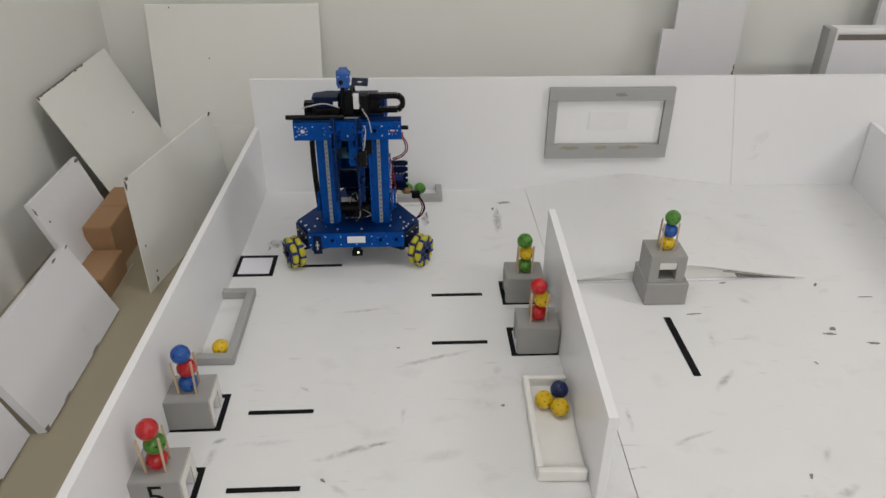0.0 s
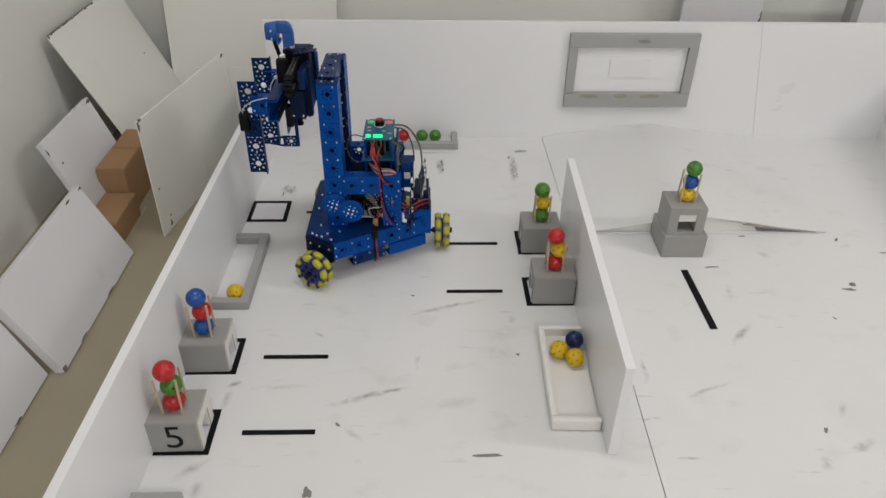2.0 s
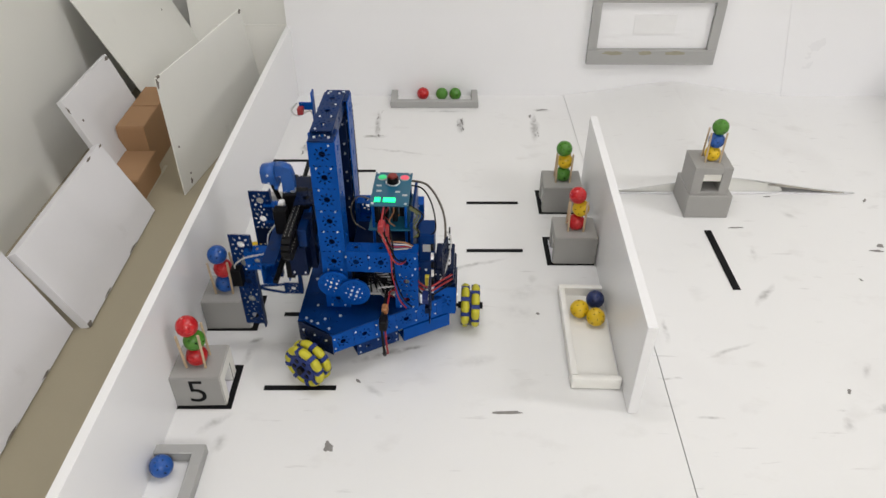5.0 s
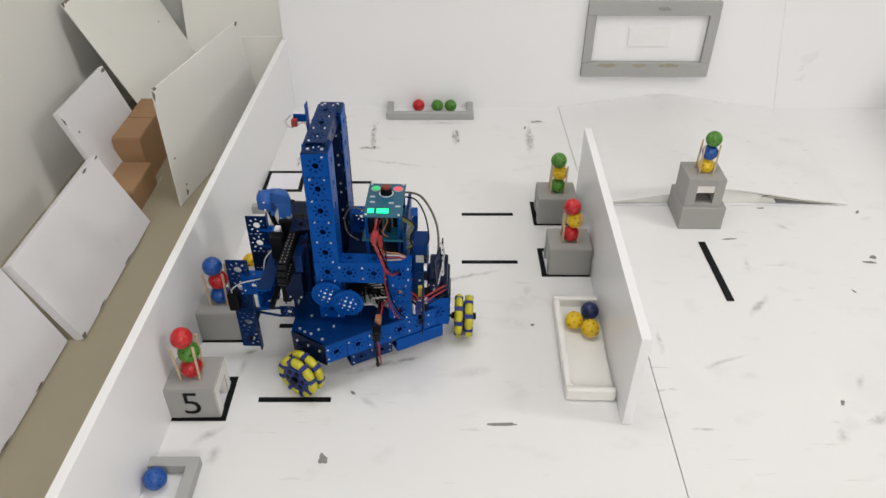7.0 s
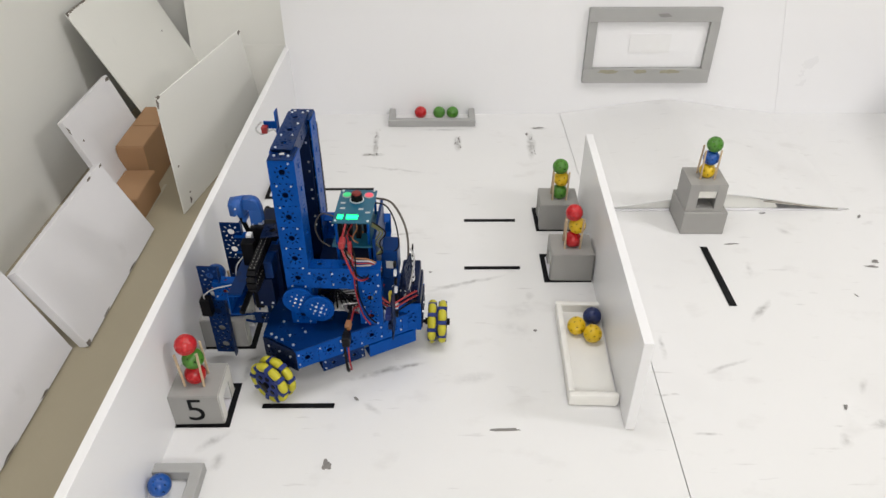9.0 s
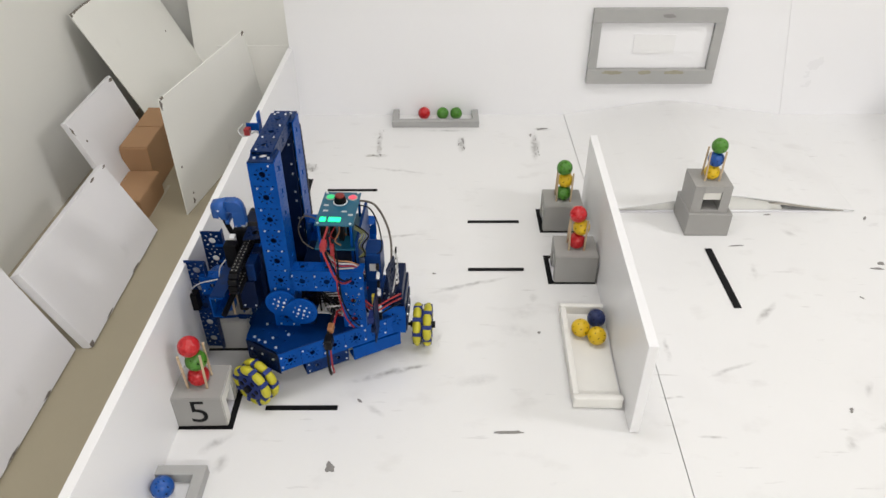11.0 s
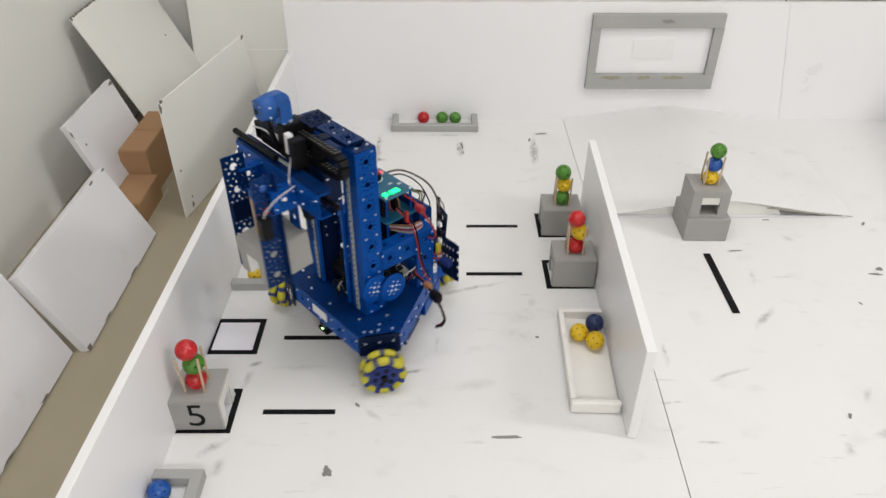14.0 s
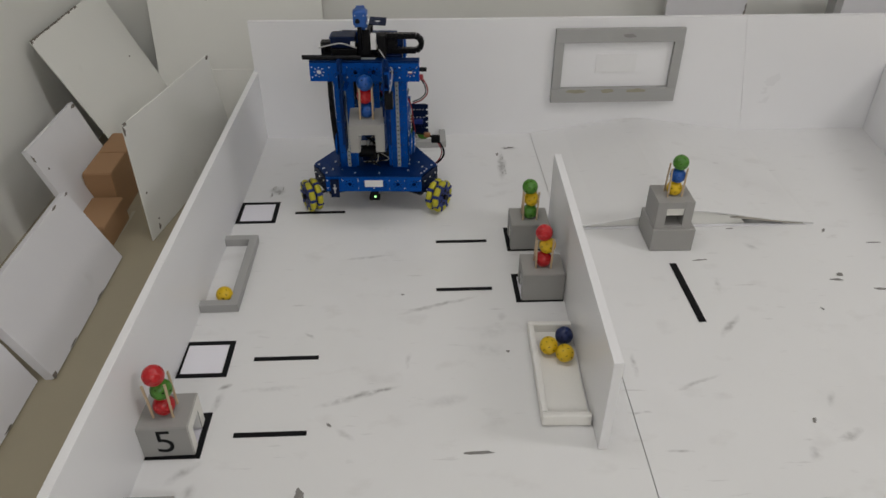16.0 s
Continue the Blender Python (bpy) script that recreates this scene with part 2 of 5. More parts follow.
def empty(name, label, category, at=None, group="", kind=""):
    ob = new(name)
    ob.empty_display_size = 0.05
    if at is not None:
        ob.matrix_basis = at
    return tagged(ob, label, category, group, kind)


def add_box(bm, x0, x1, y0, y1, z0, z1, mat=0, bevel=0.0, m=None):
    t = bmesh.new()
    bmesh.ops.create_cube(t, size=1)
    for v in t.verts:
        v.co = Vector((x0 + (v.co.x + 0.5) * (x1 - x0), y0 + (v.co.y + 0.5) * (y1 - y0), z0 + (v.co.z + 0.5) * (z1 - z0)))
    if bevel:
        bmesh.ops.bevel(t, geom=t.edges[:], offset=bevel, segments=2, profile=0.6, affect="EDGES")
    return merge(bm, t, mat, m)


def merge(bm, t, mat=0, m=None):
    for f in t.faces:
        f.material_index = mat
    if m is not None:
        t.transform(m)
    me = bpy.data.meshes.new("tmp")
    t.to_mesh(me)
    t.free()
    bm.from_mesh(me)
    bpy.data.meshes.remove(me)
    return bm


def box(x0, x1, y0, y1, z0, z1, bevel=0.002, m=None):
    return add_box(bmesh.new(), x0, x1, y0, y1, z0, z1, 0, bevel, m)


def prism(outline, z0, z1, m=None):
    """A flat-topped solid over an outline in x, y."""
    bm = bmesh.new()
    low = [bm.verts.new((x, y, z0)) for x, y in outline]
    top = [bm.verts.new((x, y, z1)) for x, y in outline]
    bm.faces.new(low)
    bm.faces.new(top)
    for k in range(len(low)):
        bm.faces.new((low[k], low[k - 1], top[k - 1], top[k]))
    bmesh.ops.recalc_face_normals(bm, faces=bm.faces[:])
    if m is not None:
        bm.transform(m)
    return bm


def add_cyl(bm, p, axis, r, h, mat=0, seg=16, r2=None, bevel=0.0):
    t = bmesh.new()
    bmesh.ops.create_cone(t, cap_ends=True, segments=seg, radius1=r, radius2=r if r2 is None else r2, depth=h)
    if bevel:
        rim = [e for e in t.edges if abs(e.verts[0].co.z - e.verts[1].co.z) < 1e-6]
        bmesh.ops.bevel(t, geom=rim, offset=bevel, segments=2, affect="EDGES")
    q = Vector((0, 0, 1)).rotation_difference(Vector(axis)).to_matrix().to_4x4()
    return merge(bm, t, mat, Matrix.Translation(p) @ q)


def cyl(p, axis, r, h, seg=16, r2=None, bevel=0.0):
    return add_cyl(bmesh.new(), p, axis, r, h, 0, seg, r2, bevel)


def add_tube(bm, pts, r, mat=0, seg=6, steps=6):
    """A round cable through the given points."""
    p = [Vector(q) for q in pts]
    path = []
    for i in range(len(p) - 1):
        a, b, c, d = p[max(i - 1, 0)], p[i], p[i + 1], p[min(i + 2, len(p) - 1)]
        for k in range(steps):
            t = k / steps
            path.append(0.5 * ((2 * b) + (c - a) * t + (2 * a - 5 * b + 4 * c - d) * t * t + (3 * b - a - 3 * c + d) * t ** 3))
    path.append(p[-1])
    rings = []
    for i, q in enumerate(path):
        d = (path[min(i + 1, len(path) - 1)] - path[max(i - 1, 0)]).normalized()
        side = d.cross(Vector((0.31, 0.52, 0.79))).normalized()
        up = d.cross(side)
        rings.append([bm.verts.new(q + r * (math.cos(2 * math.pi * k / seg) * side + math.sin(2 * math.pi * k / seg) * up)) for k in range(seg)])
    for a, b in zip(rings, rings[1:]):
        for k in range(seg):
            f = bm.faces.new((a[k], a[(k + 1) % seg], b[(k + 1) % seg], b[k]))
            f.material_index, f.smooth = mat, True
    return bm


def punched(outline, holes, thick):
    """A flat plate in x, y with round holes cut through it: a bmesh centred on z = 0."""
    cu = bpy.data.curves.new("punch", "CURVE")
    cu.dimensions, cu.fill_mode, cu.extrude = "2D", "BOTH", thick / 2
    loops = [outline]
    for x, y, r, n, *slot in holes:
        pull, turn = slot or (1.0, 0.0)
        ring = [(pull * r * math.cos(2 * math.pi * k / n), r * math.sin(2 * math.pi * k / n)) for k in range(n)]
        ct, st = math.cos(turn), math.sin(turn)
        loops.append([(x + p * ct - q * st, y + p * st + q * ct) for p, q in ring])
    for lp in loops:
        sp = cu.splines.new("POLY")
        sp.points.add(len(lp) - 1)
        for q, (x, y) in zip(sp.points, lp):
            q.co = (x, y, 0, 1)
        sp.use_cyclic_u = True
    ob = bpy.data.objects.new("punch", cu)
    scene.collection.objects.link(ob)
    bpy.context.view_layer.update()
    dg = bpy.context.evaluated_depsgraph_get()
    me = bpy.data.meshes.new_from_object(ob.evaluated_get(dg))
    bm = bmesh.new()
    bm.from_mesh(me)
    bpy.data.objects.remove(ob)
    bpy.data.curves.remove(cu)
    bpy.data.meshes.remove(me)
    bmesh.ops.remove_doubles(bm, verts=bm.verts[:], dist=1e-6)
    bmesh.ops.recalc_face_normals(bm, faces=bm.faces[:])
    return bm


def flower(cx, cy, s=1.0):
    """The hole pattern of one building plate: a hub hole, a ring of slots and small corner holes."""
    out = [(cx, cy, 0.0074 * s, 14)]
    for k in range(8):
        a = math.pi / 4 * k
        out.append((cx + 0.0148 * s * math.cos(a), cy + 0.0148 * s * math.sin(a), 0.0021 * s, 8, 1.9 if k % 2 else 1.5, a))
    return out


def strip_holes(length, width, s=1.0, pitch=0.048):
    n = max(1, int(round(length / pitch)))
    s = min(s, width / 0.042)
    out = []
    for i in range(n):
        c = -length / 2 + length * (i + 0.5) / n
        out += flower(c, 0, s)
        if i:
            e = -length / 2 + length * i / n
            out += [(e, dy, 0.0017 * s, 8, 1.8, math.pi / 2) for dy in (-width * 0.34, -width * 0.12, width * 0.12, width * 0.34)]
    return out


def plate_rect(length, width, thick=0.0025, s=1.0, holes=True):
    o = [(-length / 2, -width / 2), (length / 2, -width / 2), (length / 2, width / 2), (-length / 2, width / 2)]
    return punched(o, strip_holes(length, width, s) if holes else [], thick)


CHANNELS = {}


def channel(length, width=0.048, depth=0.048, thick=0.0025, flange_holes=True, size=0.84):
    """A punched U channel along x, web at z = 0 facing up, flanges hanging down: a fresh bmesh."""
    key = (round(length, 4), width, depth, size)
    if key not in CHANNELS:
        bm = plate_rect(length, width, thick, size)
        fl = plate_rect(length, depth, thick, size * 0.95, flange_holes)
        me = bpy.data.meshes.new("flange")
        fl.to_mesh(me)
        fl.free()
        for sgn in (1, -1):
            t = bmesh.new()
            t.from_mesh(me)
            merge(bm, t, 0, Matrix.Translation((0, sgn * (width / 2 - thick / 2), -depth / 2 - thick * 0.55)) @ pose(0, 0, 0, 90))
        bpy.data.meshes.remove(me)
        # screw heads
        n = max(1, int(round(length / 0.048)))
        for i in range(n + 1):
            e = -length / 2 + 0.006 + (length - 0.012) * i / n
            for sy in (-1, 1):
                if (i * 2 + (sy > 0)) % 5 != 2:
                    add_cyl(bm, (e, sy * width * 0.27, thick * 0.9), (0, 0, 1), 0.0022, 0.0024, 1, 8, 0.0015)
        keep = bpy.data.meshes.new("channel")
        bm.to_mesh(keep)
        bm.free()
        CHANNELS[key] = keep
    bm = bmesh.new()
    bm.from_mesh(CHANNELS[key])
    return bm


# ---------------------------------------------------------------- the room
def room():
    W = "room_wall"
    thing("room_floor", box(-1.25, 5.6, -3.2, 2.9, -0.12, -0.022, 0), "room_floor", "dull beige painted floor under the field", "floor", kind="structure")
    thing("wall_west", box(-1.32, -1.2, -3.2, 2.78, -0.12, 2.7, 0), W, "plain off-white painted room wall", "wall", kind="structure")
    thing("wall_north", box(-1.2, 5.6, 2.78, 2.9, -0.022, 2.7, 0), W, "plain off-white painted room wall", "wall", kind="structure")
    thing("wall_east", box(5.6, 5.7, -3.2, 2.9, -0.12, 2.7, 0), W, "plain off-white painted room wall", "wall", kind="structure")
    thing("wall_south", box(-1.32, 5.7, -3.3, -3.2, -0.12, 2.7, 0), W, "plain off-white painted room wall", "wall", kind="structure")
    thing("ceiling", box(-1.32, 5.7, -3.3, 2.9, 2.7, 2.8, 0), W, "plain white ceiling", "ceiling", kind="structure")


def field():
    thing("floor", prism([(-0.60, -0.6), (0.3775, -0.6), (0.4635, 2.33), (-0.60, 2.33)], -0.02, 0.0), "field", "white laminated field floor board with black scuffs", "floor", kind="structure")
    thing("floor_2", prism([(0.3797, -0.6), (2.2, -0.6), (2.2, 2.33), (0.4657, 2.33)], -0.02, -0.0005), "field", "white laminated field floor board with scuffs", "floor", kind="structure")
    upright = pose(0, 0, 0, 90)
    thing("wall_field_north", prism([(-0.575, -0.02), (1.1887, -0.02), (1.1109, 0.424), (-0.575, 0.424)], -2.348, -2.33, upright), "fence", "tall white laminated board wall at the field's end", "wall", kind="structure")
    thing("wall_field_north_2", prism([(1.1899, -0.02), (2.2, -0.02), (2.2, 0.4236), (1.1121, 0.4236)], -2.3484, -2.3304, upright), "fence", "tall white laminated board wall at the field's end", "wall", kind="structure")
    a = math.degrees(math.atan2(0.030, 1.93))
    thing("wall_field_west", box(-0.018, 0, -0.75, 1.975, -0.02, 0.25, 0.002), "fence", "low white laminated board fence along the field", "wall",
          at=pose(-0.5945, 0.4, 0, 0, 0, -a), kind="structure")
    thing("wall_field_middle", box(0, 0.0195, 0, 0.832, 0.0005, 0.24, 0.002), "fence", "low white board partition standing on the field", "wall",
          at=pose(0.3278, 0.873, 0, 0, 0, -2.15), kind="structure")
    thing("wall_field_east", box(0, 0.018, -1.6, 0.0, -0.02, 0.25, 0.002), "fence", "low white board fence at the field's far side", "wall",
          at=pose(1.655, 2.327, 0, 0, 0, -9), kind="structure")
    # low double ramp with its ridge along y: two thin panels on a raw-edged end piece
    rp = empty("ramp", "low white double-sloped board ramp lying on the field", "ramp")
    prof = [(0.396, 0.0006)]
    for k in range(15):
        u = -1 + 2 * k / 14
        prof.append((0.775 + 0.26 * u, 0.0525 - 0.0435 * (math.sqrt(u * u + 0.03) - math.sqrt(0.03))))
    prof.append((1.160, 0.0006))
    bm = bmesh.new()
    ring = [[bm.verts.new((x, y, z)) for x, z in prof + [(x, z + 0.0034) for x, z in prof[::-1]]] for y in (1.684, 2.329)]
    n = len(ring[0])
    for k in range(n):
        bm.faces.new((ring[0][k], ring[1][k], ring[1][(k + 1) % n], ring[0][(k + 1) % n]))
    for q in range(len(prof) - 1):
        for e in ring:
            bm.faces.new((e[q], e[q + 1], e[n - 2 - q], e[n - 1 - q]))
    bmesh.ops.recalc_face_normals(bm, faces=bm.faces[:])
    part("slope_panel", bm, "field", rp, "thin white sheet bent over a low ridge")
    part("end_wedge", prism([(0.430, 0.0005), (0.955, 0.0005), (0.935, 0.0245), (0.775, 0.0515), (0.560, 0.021)], -1.706, -1.692, pose(0, 0, 0, 90)), "sheet", rp, "pale wedge closing the ramp's end")
    part("torn_layer", prism([(0.900, 0.0300), (1.085, 0.0060), (1.130, 0.0012), (1.128, 0.0035), (1.040, 0.0150), (0.930, 0.0335)], -1.687, -1.6815, pose(0, 0, 0, 90)), "torn", rp, "frayed grey torn layer of the sheet")
    part("lip", prism([(0.430, 0.0004), (1.135, 0.0004), (1.140, 0.0030), (0.950, 0.0036), (0.430, 0.0030)], -1.690, -1.680, pose(0, 0, 0, 90)), "panel", rp, "thin pale board edge along the floor")


# ---------------------------------------------------------------- markings
def strip(cx, cy, length, width, turn=0.0, label="short black tape strip stuck on the white floor"):
    thing("tape_strip", box(-length / 2, length / 2, -width / 2, width / 2, 0.0004, 0.0014, 0), "tape", label, "tape", at=pose(cx, cy, 0, 0, 0, turn), group="tape strips")


def square(x0, y0, s=0.121, w=0.013, turn=0.0):
    bm = bmesh.new()
    add_box(bm, 0, s, 0, w, 0.0003, 0.0012)
    add_box(bm, 0, s, s - w, s, 0.0003, 0.0012)
    add_box(bm, 0, w, w, s - w, 0.0003, 0.0012)
    add_box(bm, s - w, s, w, s - w, 0.0003, 0.0012)
    sq = thing("floor_square", bm, "tape", "square outline of black tape on the white floor", "tape", at=pose(x0, y0, 0, 0, 0, turn), group="tape squares")
    part("paper_square", box(w + 0.0006, s - w - 0.0006, w + 0.0006, s - w - 0.0006, 0.0003, 0.0009, 0), "paper", sq, "clean white paper square")


def markings():
    strip(-0.3445, 0.94, 0.151, 0.0125)
    strip(-0.341, 1.166, 0.150, 0.0125)
    strip(-0.324, 1.807, 0.152, 0.0125)
    strip(0.0975, 1.633, 0.147, 0.0125)
    strip(0.0915, 1.41, 0.147, 0.0125)
    strip(0.6755, 1.377, 0.246, 0.019, 90, "long black tape strip stuck on the white floor")
    square(-0.5745, 1.753)
    square(-0.590, 1.111)
    square(-0.597, 0.884)
    square(0.222, 1.349)
    square(0.226, 1.578)


def scuffs():
    """Smears, tape residue and grazes on the floor."""
    rnd = random.Random(4)

    def blot(x, y, w, h, turn, mat, n=14, rough=0.35):
        bm = bmesh.new()
        ring = []
        n *= 2
        raw = [rnd.uniform(-rough, rough) for _ in range(n)]
        for k in range(n):
            a = 2 * math.pi * k / n
            q = 1 + (raw[k - 1] + 2 * raw[k] + raw[(k + 1) % n]) / 4 * 1.3
            ring.append(bm.verts.new((w / 2 * q * math.cos(a), h / 2 * q * math.sin(a), 0.0012)))
        base = [bm.verts.new((v.co.x, v.co.y, 0.0002)) for v in ring]
        bm.faces.new(ring)
        for k in range(n):
            bm.faces.new((base[k], base[(k + 1) % n], ring[(k + 1) % n], ring[k]))
        thing("scuff_mark", bm, mat, "grey scuffed smear on the white floor", "stain", at=pose(x, y, 0, 0, 0, turn), group="floor scuffs", kind="stuff")

    blot(-0.267, 0.792, 0.018, 0.022, 20, M_SCUFF)
    blot(0.085, 0.874, 0.062, 0.007, 2, M_SCUFF)
    def residue(x, y, w, h, n, seed):
        """Dark crumbs along the edges of old tape glue."""
        q = random.Random(seed)
        for k in range(n):
            u, v = q.uniform(-0.5, 0.5), q.uniform(-0.5, 0.5)
            if q.random() < 0.6:
                u = 0.46 * (1 if u > 0 else -1) if w < h else u
                v = 0.46 * (1 if v > 0 else -1) if w >= h else v
            s = q.uniform(0.35, 1.0)
            along = q.uniform(0.010, 0.026)
            blot(x + u * w, y + v * h, (0.0045 if w < h else along) * s, (along if w < h else 0.0045) * s, q.uniform(-14, 14), M_SCUFF if q.random() < 0.55 else M_SMEAR, 8, 0.4)

    residue(-0.260, 2.110, 0.012, 0.20, 9, 1)
    residue(-0.266, 2.025, 0.055, 0.012, 6, 2)
    residue(0.0165, 2.100, 0.018, 0.095, 9, 3)
    residue(0.265, 2.090, 0.018, 0.190, 12, 4)
    residue(0.305, 2.215, 0.045, 0.012, 5, 5)
    residue(-0.473, 1.935, 0.034, 0.060, 12, 6)
    for x, y, l, w, a in ((0.754, 1.514, 0.034, 0.004, 3), (1.172, 1.645, 0.018, 0.008, 60), (1.113, 1.433, 0.018, 0.013, 10), (1.094, 1.411, 0.034, 0.007, -6),
                          (1.193, 1.365, 0.036, 0.007, -10), (0.998, 1.292, 0.014, 0.004, -60), (0.804, 0.929, 0.015, 0.007, 70), (1.284, 1.579, 0.034, 0.004, 0),
                          (0.899, 1.667, 0.018, 0.004, 0), (-0.071, 1.394, 0.010, 0.005, 0), (-0.225, 0.960, 0.014, 0.005, -45), (0.178, 1.169, 0.008, 0.006, 0)):
        blot(x, y, l, w, a, M_SCUFF, 9, 0.5)


M_SCUFF = node_material("dark_scuff", (0.22, 0.21, 0.20), 0.8, vary=0.4, scale=120)
M_SMEAR = node_material("grey_smear", (0.50, 0.49, 0.47), 0.6, vary=0.25, scale=90)


# ---------------------------------------------------------------- game pieces
BALL_MESH = {}
BALL_R = 0.0214


def ball(color, x, y, z, where):
    """A hollow practice ball with a ring of dark holes."""
    if color not in BALL_MESH:
        bm = bmesh.new()
        bmesh.ops.create_icosphere(bm, subdivisions=4, radius=BALL_R)
        dirs = [Vector((math.cos(a) * math.cos(e), math.sin(a) * math.cos(e), math.sin(e)))
                for e, n, off in ((1.2, 3, 0.3), (0.5, 7, 0.0), (-0.25, 8, 0.4), (-1.0, 5, 0.1)) for a in [2 * math.pi * k / n + off for k in range(n)]]
        for v in bm.verts:
            d = max(v.co.normalized().dot(q) for q in dirs)
            if d > 0.9945:
                v.co *= 0.88
        for f in bm.faces:
            c = f.calc_center_median()
            f.material_index = 1 if c.length < BALL_R * 0.93 else 0
        BALL_MESH[color] = mesh_of(bm, "ball", BALL[color], M["black"] if color != "red" else BALL["red"], smooth=True)
    words = {"navy": "dark blue"}.get(color, color)
    return thing("ball", BALL_MESH[color], None, f"glossy {words} perforated ball {where}", "ball", at=pose(x, y, z, random.uniform(0, 60), random.uniform(0, 40), random.uniform(0, 90)), group="balls")


def tunnel_block(w, d, h, tw, th):
    """A block with an arched tunnel along x at its foot; origin at the middle of its base."""
    bm = bmesh.new()
    s = [(-d / 2, 0), (-tw / 2, 0), (-tw / 2, th), (tw / 2, th), (tw / 2, 0), (d / 2, 0), (d / 2, h), (-d / 2, h)]
    a = [bm.verts.new((-w / 2, y, z)) for y, z in s]
    f = bm.faces.new(a)
    r = bmesh.ops.extrude_face_region(bm, geom=[f])
    bmesh.ops.translate(bm, vec=(w, 0, 0), verts=[v for v in r["geom"] if isinstance(v, bmesh.types.BMVert)])
    bmesh.ops.recalc_face_normals(bm, faces=bm.faces[:])
    bmesh.ops.bevel(bm, geom=[e for e in bm.edges if e.calc_face_angle(0) > 1], offset=0.0018, segments=2, affect="EDGES")
    # tunnel inside is white; the +x face gets the paler, painted-in lit tone
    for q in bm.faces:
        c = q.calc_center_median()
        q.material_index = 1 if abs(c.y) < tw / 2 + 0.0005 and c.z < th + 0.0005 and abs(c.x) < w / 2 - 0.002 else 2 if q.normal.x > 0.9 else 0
    return bm


BW, BD, BH = 0.106, 0.094, 0.082
DOWELS = [(-0.019, -0.017, 1, -2), (0.019, -0.018, -1, 1), (-0.019, 0.017, 2, 1), (0.019, 0.018, -1, -1)]


def stacked_block(x, y, colors, label, turn=0.0, slip=0.003):
    ob = thing("dowel_block", tunnel_block(BW, BD, BH, 0.042, 0.052), ["grey", "white_in", "lit_face"], label, "block", at=pose(x, y, 0.0014, 0, 0, turn), group="grey blocks with ball stacks")
    for dx, dy, rx, ry in DOWELS:
        part("dowel", cyl((0, 0, 0.045), (0, 0, 1), 0.0027, 0.09, 8, None, 0.0006), "dowel", ob, "thin pale wooden dowel", pose(dx, dy, BH - 0.002, rx, ry))
    balls = []
    for i, c in enumerate(colors):
        ox, oy = ((0.001, -0.001), (slip, 0.002), (-0.003, 0.0))[i]
        balls.append(ball(c, x + ox, y + oy, 0.0014 + BH + BALL_R * (0.86 + 1.84 * i), "stacked on a grey block"))
    return ob, balls


def shelf(x, y, length, depth, turn, label):
    """A three-sided rail lying on the floor, open towards the wall."""
    bm = bmesh.new()
    w, h = 0.022, 0.024
    pts = [(0, 0), (length, 0), (length, depth), (length - w, depth), (length - w, w), (w, w), (w, depth), (0, depth)]
    f = bm.faces.new([bm.verts.new((px, py, 0.0006)) for px, py in pts])
    r = bmesh.ops.extrude_face_region(bm, geom=[f])
    bmesh.ops.translate(bm, vec=(0, 0, h), verts=[v for v in r["geom"] if isinstance(v, bmesh.types.BMVert)])
    bmesh.ops.recalc_face_normals(bm, faces=bm.faces[:])
    bmesh.ops.bevel(bm, geom=bm.edges[:], offset=0.0012, segments=1, affect="EDGES")
    return thing("ball_rail", bm, "grey_rail", label, "rail", at=pose(x, y, 0, 0, 0, turn), group="ball rails")


